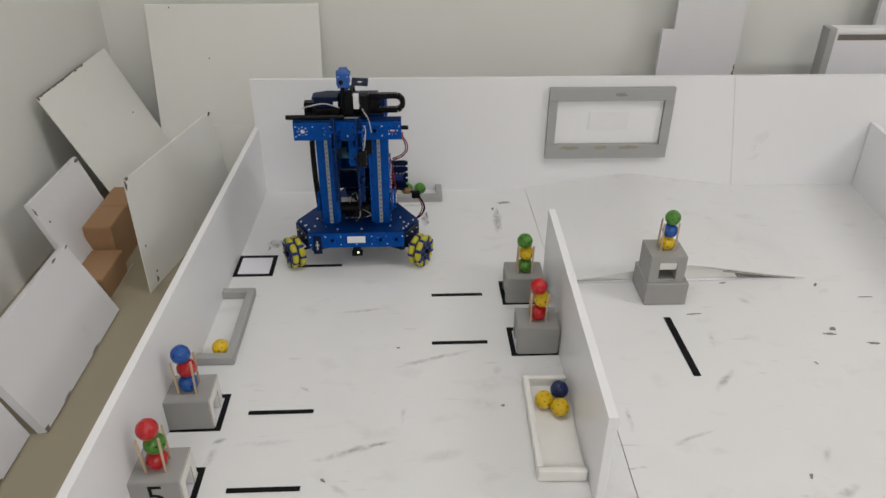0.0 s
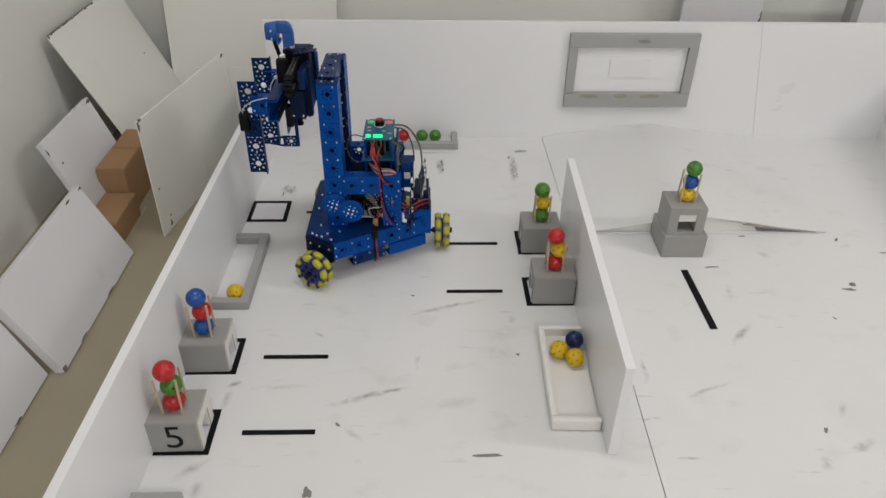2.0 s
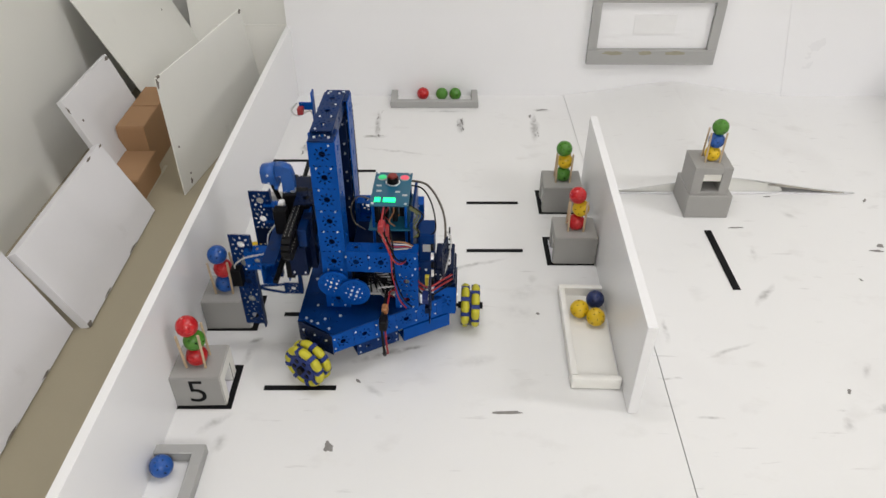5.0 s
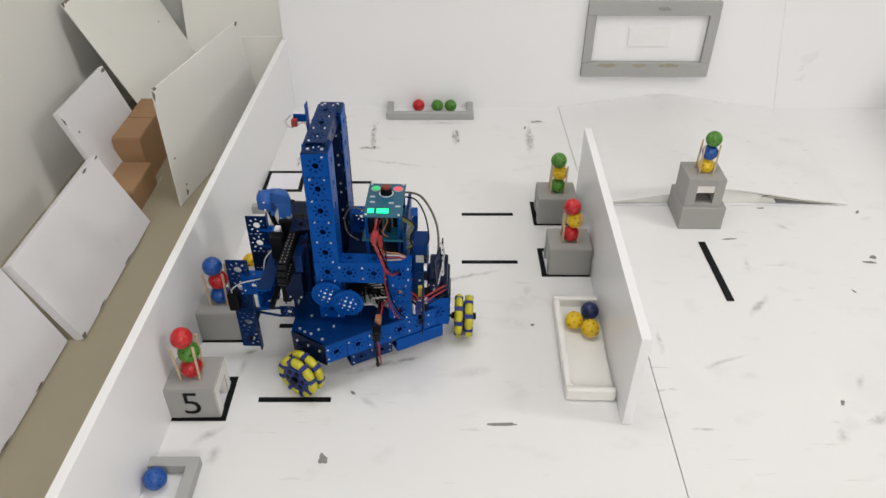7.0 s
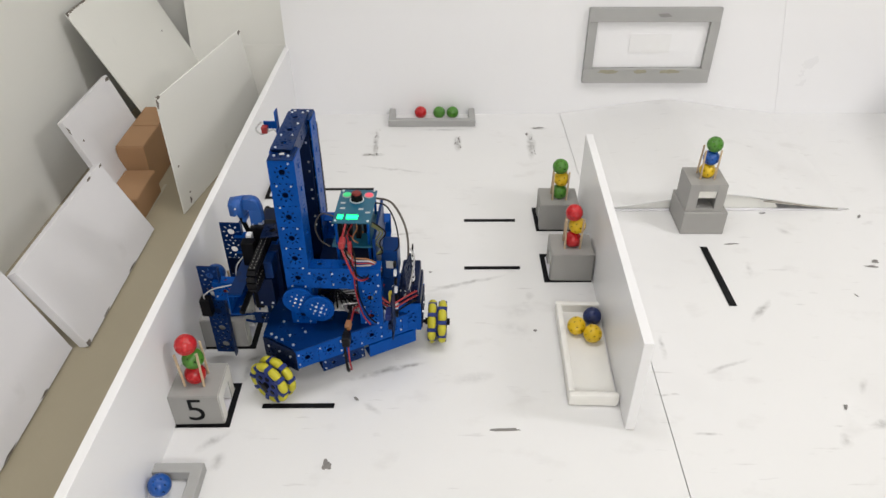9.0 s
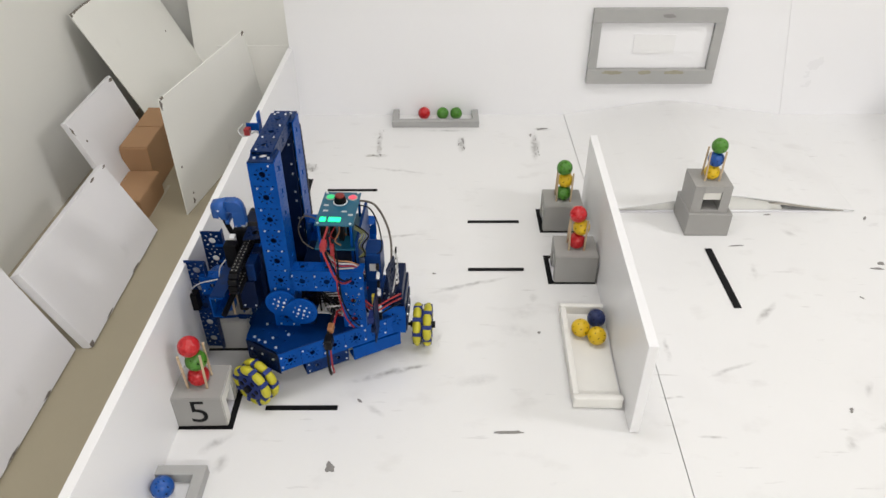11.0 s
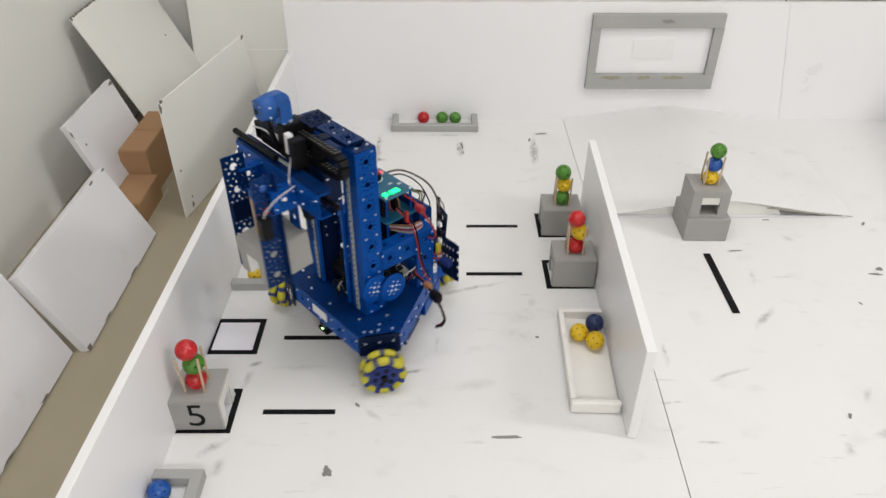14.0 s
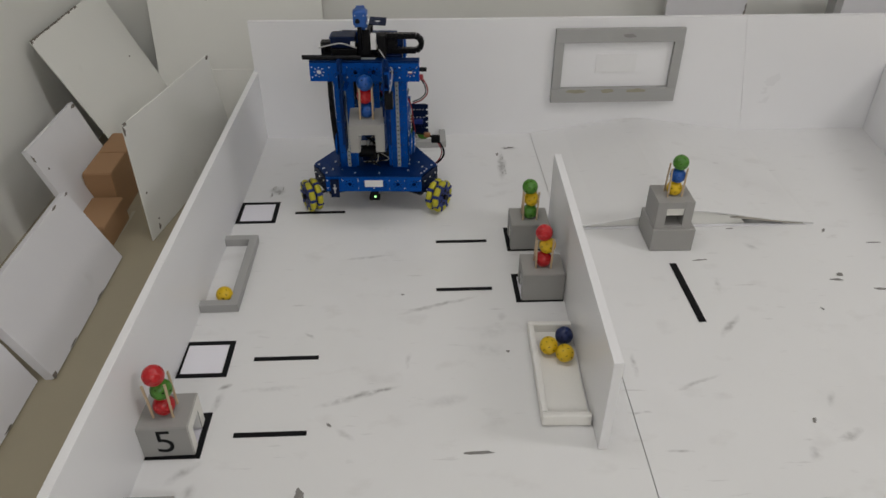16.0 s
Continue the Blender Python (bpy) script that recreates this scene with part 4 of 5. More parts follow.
def mast(R):
    z0, z1 = BASE_Z + 0.004, 0.521
    L = z1 - z0
    for s in (1, -1):
        bm = channel(L, 0.050, 0.046)
        # web out to the side, flanges inwards
        bm.transform(axes((0.054, s * 0.102, (z0 + z1) / 2), (0, 0, 1), (0, s, 0)))
        col = part("column", bm, ["blue", "steel"], R, "upright blue punched lift column")
        rk = box(0.0798, 0.0822, s * 0.075 - 0.0048, s * 0.075 + 0.0048, z0 + 0.004, z1 - 0.02, 0.0004)
        n = 26
        for i in range(n):
            z = z0 + 0.012 + (L - 0.05) * i / (n - 1)
            add_box(rk, 0.0821, 0.0826, s * 0.075 - 0.0022, s * 0.075 + 0.0022, z, z + 0.0026, 1)
        part("rack_strip", rk, ["rack", "black"], col, "pale toothed rack strip")
        # the dark insert also makes the column's holes look shaded
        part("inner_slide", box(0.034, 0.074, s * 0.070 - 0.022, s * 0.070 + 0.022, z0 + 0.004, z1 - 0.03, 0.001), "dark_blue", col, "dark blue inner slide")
        sc = bmesh.new()
        for i in range(11):
            z = z0 + 0.13 + 0.022 * i
            for x in (0.041, 0.066):
                if (i + (x > 0.05)) % 3:
                    add_cyl(sc, (x, s * 0.0474, z), (0, 1, 0), 0.0022, 0.0030, 0, 8)
            add_cyl(sc, (0.0335, s * (0.062 + 0.016 * (i % 2)), z), (1, 0, 0), 0.0022, 0.0030, 0, 8)
        tagged(part("slide_screws", sc, "steel", col), "rows of bright screw heads", kind="stuff")
        gr = box(0.081, 0.088, s * 0.050 - 0.004, s * 0.050 + 0.004, z0 + 0.01, z1 - 0.01, 0.001)
        part("guide_rail", gr, "blue", col, "slim blue guide rail")
    bm = channel(0.158, 0.040, 0.03)
    bm.transform(Matrix.Translation((0.057, 0, z1 + 0.009)) @ pose(0, 0, 0, 0, 0, 90))
    # the mast's dim top faces: shade goes into their colour
    part("mast_top", bm, ["shaded_navy", "steel"], R, "blue punched channel bridging the columns, shade in its colour")
    for s in (1, -1):
        cap = plate_rect(0.046, 0.048, 0.003)
        for qx in (-0.013, 0.013):
            for qy in (-0.012, 0.012):
                add_cyl(cap, (qx, qy, 0.0026), (0, 0, 1), 0.0028, 0.0026, 1, 8)
        cap.transform(Matrix.Translation((0.054, s * 0.0805, z1 + 0.0016)))
        part("column_cap", cap, ["shaded_navy", "steel"], R, "blue plate closing a column's top, shade in its colour")
    # light-gate bracket on the top
    bm = plate_rect(0.075, 0.02)
    bm.transform(axes((0.098, -0.062, z1 - 0.018), (0, 0, 1), (1, 0, 0)))
    add_box(bm, 0.098, 0.128, -0.071, -0.068, z1 - 0.024, z1 - 0.008, 0, 0.0006)
    b = part("top_bracket", bm, ["blue", "steel"], R, "small blue bracket with a red sensor")
    part("sensor", box(0.118, 0.130, -0.066, -0.052, z1 - 0.028, z1 - 0.014, 0.002), "red_wire", b, "small red sensor")
    w = bmesh.new()
    add_tube(w, [(0.13, -0.06, z1 - 0.006), (0.142, -0.058, z1 - 0.020), (0.13, -0.055, z1 - 0.030), (0.105, -0.06, z1 - 0.022), (0.097, -0.06, z1 - 0.046)], 0.0018)
    part("sensor_wire", w, "silver_wire", b, "thin white sensor wire")
    # beams and rear posts
    for s in (1, -1):
        bm = channel(0.150, 0.050, 0.03)
        bm.transform(axes((-0.040, s * 0.102, 0.250), (1, 0, 0), (0, s, 0)))
        part("beam", bm, ["blue", "steel"], R, "horizontal blue punched beam behind a column")
        bm = channel(0.098, 0.048, 0.03)
        bm.transform(axes((-0.090, s * 0.100, 0.176), (0, 0, 1), (0, s, 0)))
        part("rear_post", bm, ["blue", "steel"], R, "short upright blue punched post")
        for x, z in ((0.058, 0.196), (0.016, 0.182)):
            holes = [(0.024 * math.cos(k * math.pi / 8), 0.024 * math.sin(k * math.pi / 8), 0.0018, 7) for k in range(16)]
            ring = [(0.0325 * math.cos(2 * math.pi * k / 36), 0.0325 * math.sin(2 * math.pi * k / 36)) for k in range(36)]
            bm = punched(ring, holes, 0.006)
            for k in range(4):
                add_cyl(bm, (0.008 * math.cos(k * math.pi / 2 + 0.5), 0.008 * math.sin(k * math.pi / 2 + 0.5), 0.0035), (0, 0, 1), 0.0027, 0.003, 1, 8)
            for k in range(8):
                add_cyl(bm, (0.0165 * math.cos(k * math.pi / 4), 0.0165 * math.sin(k * math.pi / 4), 0.0032), (0, 0, 1), 0.0015, 0.002, 1, 7)
            add_cyl(bm, (0, 0, -0.02), (0, 0, 1), 0.005, 0.036, 1, 10)
            bm.transform(Matrix.Translation((x, s * (0.1165 if x < 0.03 else 0.109), z)) @ pose(0, 0, 0, -90 * s, 0, 0))
            part("gear_disc", bm, ["blue", "steel"], R, "round blue hub disc with screws")
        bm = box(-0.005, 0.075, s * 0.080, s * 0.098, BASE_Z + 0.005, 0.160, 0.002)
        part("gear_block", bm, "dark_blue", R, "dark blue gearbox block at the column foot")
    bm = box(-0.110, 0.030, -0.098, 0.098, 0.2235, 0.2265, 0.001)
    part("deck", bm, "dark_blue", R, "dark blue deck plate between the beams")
    part("lift_motor", cyl((0.045, 0, 0.165), (0, 1, 0), 0.018, 0.14, 18, None, 0.002), "black", R, "black lift motor lying across the base")


def tower(R):
    """The control panel on its standoffs and the electronics round it."""
    x0, x1, y0, y1 = -0.095, -0.018, -0.062, 0.062
    bm = box(x0 - 0.006, x1 + 0.004, y0 - 0.004, y1 + 0.004, 0.302, 0.3055, 0.001)
    part("lower_board", bm, "pcb", R, "teal lower electronics board")
    panel = part("control_panel", box(x0, x1, y0, y1, 0.3575, 0.3605, 0.001), "pcb", R, "teal control panel with glowing green lights")
    for x in (x0 + 0.006, x1 - 0.006):
        for y in (y0 + 0.006, y1 - 0.006):
            part("standoff", cyl((x, y, 0.293), (0, 0, 1), 0.003, 0.130, 8), "blue", R, "slim blue standoff")
            part("panel_screw", cyl((x, y, 0.3613), (0, 0, 1), 0.0028, 0.002, 8), "steel", panel)
    # robot faces ahead: the lights lie on the panel's left half
    part("green_light", box(-0.038, -0.026, 0.036, 0.050, 0.3606, 0.3628, 0.001), "led", panel, "glowing green light")
    part("green_light", box(-0.068, -0.044, 0.036, 0.050, 0.3606, 0.3628, 0.001), "led", panel, "glowing green light")
    part("start_button", cyl((-0.034, -0.040, 0.362), (0, 0, 1), 0.0085, 0.003, 18, None, 0.0008), "led_dim", panel, "lit green push button")
    part("stop_button", cyl((-0.080, -0.040, 0.362), (0, 0, 1), 0.0085, 0.003, 18, None, 0.0008), "pink", panel, "lit pink push button")
    kb = cyl((-0.057, -0.022, 0.368), (0, 0, 1), 0.013, 0.016, 20, 0.011, 0.002)
    add_cyl(kb, (-0.057, -0.022, 0.3775), (0, 0, 1), 0.0105, 0.004, 1, 20, 0.009, 0.001)
    part("emergency_knob", kb, ["black", "red_knob"], panel, "dark red emergency stop knob")
    part("knob_ring", cyl((-0.057, -0.022, 0.3615), (0, 0, 1), 0.0150, 0.002, 22, None, 0.0005), "steel", panel, "thin metal ring")
    part("button_ring", cyl((-0.034, -0.040, 0.3612), (0, 0, 1), 0.0105, 0.0014, 20), "drab", panel)
    part("button_ring", cyl((-0.080, -0.040, 0.3612), (0, 0, 1), 0.0105, 0.0014, 20), "drab", panel)
    for i, (x, y) in enumerate(((-0.032, 0.010), (-0.070, 0.012), (-0.085, 0.024), (-0.030, -0.010))):
        part("panel_print", box(x - 0.005, x + 0.005, y - 0.003, y + 0.003, 0.3606, 0.3609, 0), "silver_wire", panel)
    # stacked boards and pin headers under the panel
    for x, y in ((-0.045, 0.02), (-0.065, 0.03), (-0.055, -0.02), (-0.03, 0.035), (-0.078, 0.01)):
        part("pin_header", box(x - 0.005, x + 0.005, y - 0.009, y + 0.009, 0.306, 0.345, 0.001), "black", R, "black pin connector")
    part("controller", box(-0.146, -0.112, 0.008, 0.062, 0.222, 0.292, 0.004), "deep_blue", R, "blue controller box")
    part("label_plate", box(-0.138, -0.122, 0.0622, 0.0632, 0.250, 0.268, 0.0003), "silver_wire", R)
    part("hub_board", box(-0.104, -0.098, -0.075, 0.075, 0.230, 0.330, 0.001), "deep_blue", R, "upright blue circuit board")
    for i in range(7):
        z = 0.145 + 0.022 * i
        part("chip", box(-0.146, -0.140, 0.086, 0.096, z, z + 0.011, 0.001), "white" if i % 2 else "black", R)
    pcb = plate_rect(0.09, 0.042)
    pcb.transform(Matrix.Translation((-0.168, 0.070, 0.238)) @ pose(0, 0, 0, 90, 8, 75) @ pose(0, 0, 0, 0, 0, 90))
    part("side_board", pcb, ["dark_blue", "steel"], R, "dark punched circuit board")
    st = box(-0.1775, -0.1745, 0.044, 0.056, 0.205, 0.300, 0.0006)
    for k in range(6):
        add_box(st, -0.179, -0.1776, 0.046, 0.054, 0.212 + 0.014 * k, 0.220 + 0.014 * k, 1, 0.0004)
        add_box(st, -0.1774, -0.1745, 0.0561, 0.0572, 0.212 + 0.014 * k, 0.220 + 0.014 * k, 1, 0)
    part("contact_strip", st, ["black", "steel"], R, "upright strip of metal contacts")
    # rear corner: brackets, a black claw and a yellow clip
    bm = box(-0.190, -0.140, -0.050, 0.056, BASE_Z + 0.006, 0.162, 0.003)
    add_box(bm, -0.186, -0.146, -0.040, 0.052, 0.163, 0.196, 0, 0.004)
    for k in range(4):
        add_cyl(bm, (-0.182 + 0.011 * k, 0.0565, 0.148), (0, 1, 0), 0.0017, 0.002, 1, 8)
        add_cyl(bm, (-0.178 + 0.010 * k, 0.0525, 0.182), (0, 1, 0), 0.0015, 0.002, 1, 8)
    part("rear_bracket", bm, ["dark_blue", "steel"], R, "dark blue stepped bracket over the rear wheel")
    fl = plate_rect(0.054, 0.074)
    fl.transform(Matrix.Translation((-0.164, 0.060, 0.116)) @ pose(0, 0, 0, -90, 0, 0))
    part("rear_flange", fl, ["blue", "steel"], R, "blue punched flange")
    part("clip", box(-0.138, -0.128, 0.092, 0.102, 0.185, 0.215, 0.002), "yellow_part", R, "small yellow clip")
    def cable(name, pts, r, mat, label):
        part(name, add_tube(bmesh.new(), pts, r), mat, R, label)

    cable("red_cable", [(-0.045, 0.06, 0.33), (-0.058, 0.092, 0.30), (-0.062, 0.108, 0.26), (-0.064, 0.112, 0.22), (-0.075, 0.118, 0.17), (-0.09, 0.12, 0.145)], 0.0017, "red_wire", "red power cable")
    cable("black_cable", [(-0.050, 0.062, 0.33), (-0.064, 0.094, 0.30), (-0.066, 0.108, 0.26), (-0.070, 0.112, 0.21), (-0.085, 0.115, 0.165), (-0.10, 0.11, 0.14)], 0.0018, "black", "black power cable")
    cable("black_cable", [(-0.050, 0.108, 0.180), (-0.048, 0.150, 0.176), (-0.046, 0.186, 0.160), (-0.051, 0.208, 0.118), (-0.052, 0.202, 0.090), (-0.046, 0.185, 0.076)], 0.0030, "black", "black drooping cable")
    cable("red_cable", [(-0.056, 0.108, 0.178), (-0.054, 0.148, 0.172), (-0.052, 0.180, 0.157), (-0.056, 0.201, 0.118), (-0.057, 0.196, 0.090), (-0.050, 0.182, 0.074)], 0.0020, "red_wire", "red drooping cable")
    part("plug", box(-0.057, -0.044, 0.146, 0.166, 0.166, 0.181, 0.004), "copper", R, "brown cable plug")
    part("plug", box(-0.058, -0.041, 0.168, 0.196, 0.148, 0.172, 0.005), "black", R, "black cable plug")
    part("connector", box(-0.058, -0.050, 0.080, 0.089, 0.304, 0.330, 0.002), "red_wire", R, "red cable plug")
    for i, m in enumerate(("copper", "silver_wire", "red_wire", "drab", "black", "black")):
        o = 0.005 * i
        cable("wire", [(-0.030 - o * 0.4, 0.05, 0.29 - o), (-0.060, 0.085 + o * 0.4, 0.292 - o), (-0.090 - o * 0.5, 0.085, 0.288 - o), (-0.112, 0.07, 0.262 - o)], 0.0018, m, "thin coloured wire")
    cable("loop_wire", [(-0.085, -0.045, 0.352), (-0.128, -0.020, 0.358), (-0.160, 0.030, 0.335), (-0.168, 0.058, 0.290), (-0.160, 0.072, 0.235)], 0.0024, "brown_wire", "bowed grey-brown wire")
    cable("loop_wire", [(-0.085, -0.030, 0.350), (-0.118, -0.010, 0.356), (-0.140, 0.025, 0.338), (-0.148, 0.050, 0.300), (-0.138, 0.060, 0.290)], 0.0016, "black", "thin bowed black wire")
    cable("loop_wire", [(-0.172, 0.060, 0.300), (-0.180, 0.064, 0.280), (-0.176, 0.066, 0.245), (-0.168, 0.072, 0.205), (-0.158, 0.080, 0.190)], 0.0018, "silver_wire", "thin pale hanging wire")
    for i, m in enumerate(("olive_wire", "olive_wire", "black")):
        o = 0.006 * i
        cable("loop_wire", [(-0.096, 0.055 - o, 0.350), (-0.112 - o, 0.060, 0.338), (-0.100 - o, 0.068, 0.318), (-0.116, 0.064, 0.302 - o), (-0.104, 0.070, 0.290)], 0.0017, m, "small tangled wire")
    cable("side_loop", [(-0.020, 0.030, 0.352), (0.010, 0.020, 0.352), (0.026, 0.020, 0.325), (0.020, 0.024, 0.292), (-0.002, 0.030, 0.278)], 0.0016, "brown_wire", "thin brown wire loop")
    for x, y in ((-0.030, 0.000), (-0.048, 0.018), (-0.066, 0.000), (-0.060, 0.036)):
        cable("panel_wire", [(x, y, 0.356), (x - 0.004, y + 0.010, 0.336), (x + 0.004, y + 0.024, 0.322), (x - 0.006, y + 0.020, 0.308)], 0.0016, ("red_wire", "copper")[int(x < -0.05)], "thin wire under the panel")
    for i, m in enumerate(("red_wire", "red_wire", "black")):
        o = 0.012 * i
        cable("rear_wire", [(-0.110, 0.094, 0.20 - o), (-0.135, 0.108, 0.193 - o), (-0.165, 0.085, 0.196 - o), (-0.182, 0.052, 0.182 - o)], 0.0021, m, "thin rear wire")
    for i in range(5):
        o = 0.012 * i
        cable("net_wire", [(-0.065 + o * 0.4, 0.06 - o, 0.132), (-0.045 - o * 0.3, 0.03, 0.165 + o * 0.4), (-0.02 - o, 0.045 - o, 0.215)], 0.0018, "black", "tangled black wire")
        cable("net_wire", [(0.06 - o, -0.03 + o, 0.132), (0.07, 0.0 + o * 0.5, 0.165 + o * 0.3), (0.05, 0.02 - o, 0.20 + o * 0.4)], 0.0018, "black", "tangled black wire")
    for k in range(7):
        x = -0.066 + 0.014 * k
        cable("net_wire", [(x, 0.060, 0.132), (x * 0.4 - 0.006, 0.064 - 0.002 * k, 0.175), (-0.030 - x * 0.8, 0.056, 0.222)], 0.0020, "black", "tangled black wire")
        cable("net_wire", [(-0.066, 0.048, 0.140 + 0.012 * k), (-0.025, 0.056, 0.158 + 0.006 * k), (0.020, 0.048, 0.135 + 0.013 * k)], 0.0015, "black", "tangled black wire")
    cable("red_loop", [(-0.050, 0.085, 0.372), (-0.050, 0.118, 0.372), (-0.048, 0.140, 0.362), (-0.062, 0.156, 0.330), (-0.072, 0.156, 0.300), (-0.082, 0.138, 0.276), (-0.090, 0.112, 0.262)], 0.0022, "red_wire", "red bowed cable")
    cable("black_loop", [(-0.053, 0.085, 0.369), (-0.053, 0.116, 0.369), (-0.052, 0.136, 0.359), (-0.066, 0.150, 0.328), (-0.076, 0.150, 0.300), (-0.086, 0.134, 0.279), (-0.092, 0.110, 0.266)], 0.0018, "black", "black bowed cable")
    part("plug", box(-0.056, -0.044, 0.122, 0.146, 0.355, 0.371, 0.004), "red_wire", R, "red cable plug")
    # added white plate with dark bits, standing in for the bright patch under the beam
    part("white_backing", box(-0.088, 0.000, -0.070, 0.066, 0.1315, 0.1345, 0.001), "white", R, "white plate standing in for the bright background")
    for k in range(4):
        part("backing_chip", box(-0.080 + 0.020 * k, -0.070 + 0.020 * k, 0.020, 0.034, 0.1346, 0.140, 0.001), "black", R)
    part("motor_driver", box(0.000, 0.040, -0.040, 0.040, 0.131, 0.158, 0.003), "dark_blue", R, "dark blue driver board on the base plate")
    part("terminal_block", box(-0.120, -0.095, 0.060, 0.085, 0.131, 0.150, 0.002), "white", R, "white terminal block")
    part("terminal_block", box(-0.135, -0.115, 0.075, 0.090, 0.131, 0.160, 0.002), "steel", R, "metal terminal block")
    for i in range(6):
        o = 0.011 * i
        cable("floor_wire", [(-0.095 + o, 0.075, 0.133), (-0.085 + o, 0.098, 0.150 + o * 0.5), (-0.10 + o * 0.5, 0.092, 0.185), (-0.115 + o, 0.06, 0.205)], 0.0017, ("red_wire", "black", "silver_wire")[i % 3], "thin tangled wire")
        cable("floor_wire", [(0.09 - o * 0.6, 0.02 - o, 0.135), (0.085, -0.01 + o, 0.16), (0.07 - o * 0.5, 0.03 - o, 0.185), (0.04, 0.0, 0.215)], 0.0015, ("black", "black", "drab")[i % 3], "thin tangled wire")
    # ribbed energy chain down the outside of the right column
    lk = box(-0.011, 0.011, -0.0065, 0.0065, -0.0068, 0.0068, 0.0015)
    add_box(lk, -0.012, 0.012, -0.005, 0.005, -0.0022, 0.0022, 0, 0.0005)
    me = mesh_of(lk, "chain_link", "black")
    for i in range(28):
        z = 0.165 + 0.0118 * i
        y = -0.1130 - 0.006 * math.sin(math.pi * i / 27)
        part("chain_link", me, None, R, "black plastic chain link", pose(0.042, y, z))
    # black comb board at the rear corner
    bm = box(-0.1415, -0.1385, 0.104, 0.150, 0.150, 0.252, 0.0005)
    for k in range(5):
        add_box(bm, -0.1415, -0.1385, 0.150, 0.157, 0.152 + 0.021 * k, 0.166 + 0.021 * k, 0, 0.0004)
    for k in range(4):
        add_box(bm, -0.1384, -0.130, 0.108 + 0.010 * k, 0.115 + 0.010 * k, 0.168, 0.182, 0, 0.001)
        add_box(bm, -0.1384, -0.1365, 0.108 + 0.011 * k, 0.112 + 0.011 * k, 0.205, 0.209, 1)
        add_box(bm, -0.1384, -0.1365, 0.110 + 0.010 * k, 0.113 + 0.010 * k, 0.232, 0.235, 1)
    add_box(bm, -0.1384, -0.124, 0.112, 0.140, 0.188, 0.202, 2, 0.001)
    bm.transform(Matrix.Translation((0, 0, -0.014)))
    part("comb_board", bm, ["dark_blue", "silver_wire", "purple"], R, "black notched circuit board with small chips")


M["red_knob"] = node_material("red_knob", (0.20, 0.02, 0.015), 0.35, vary=0.1)


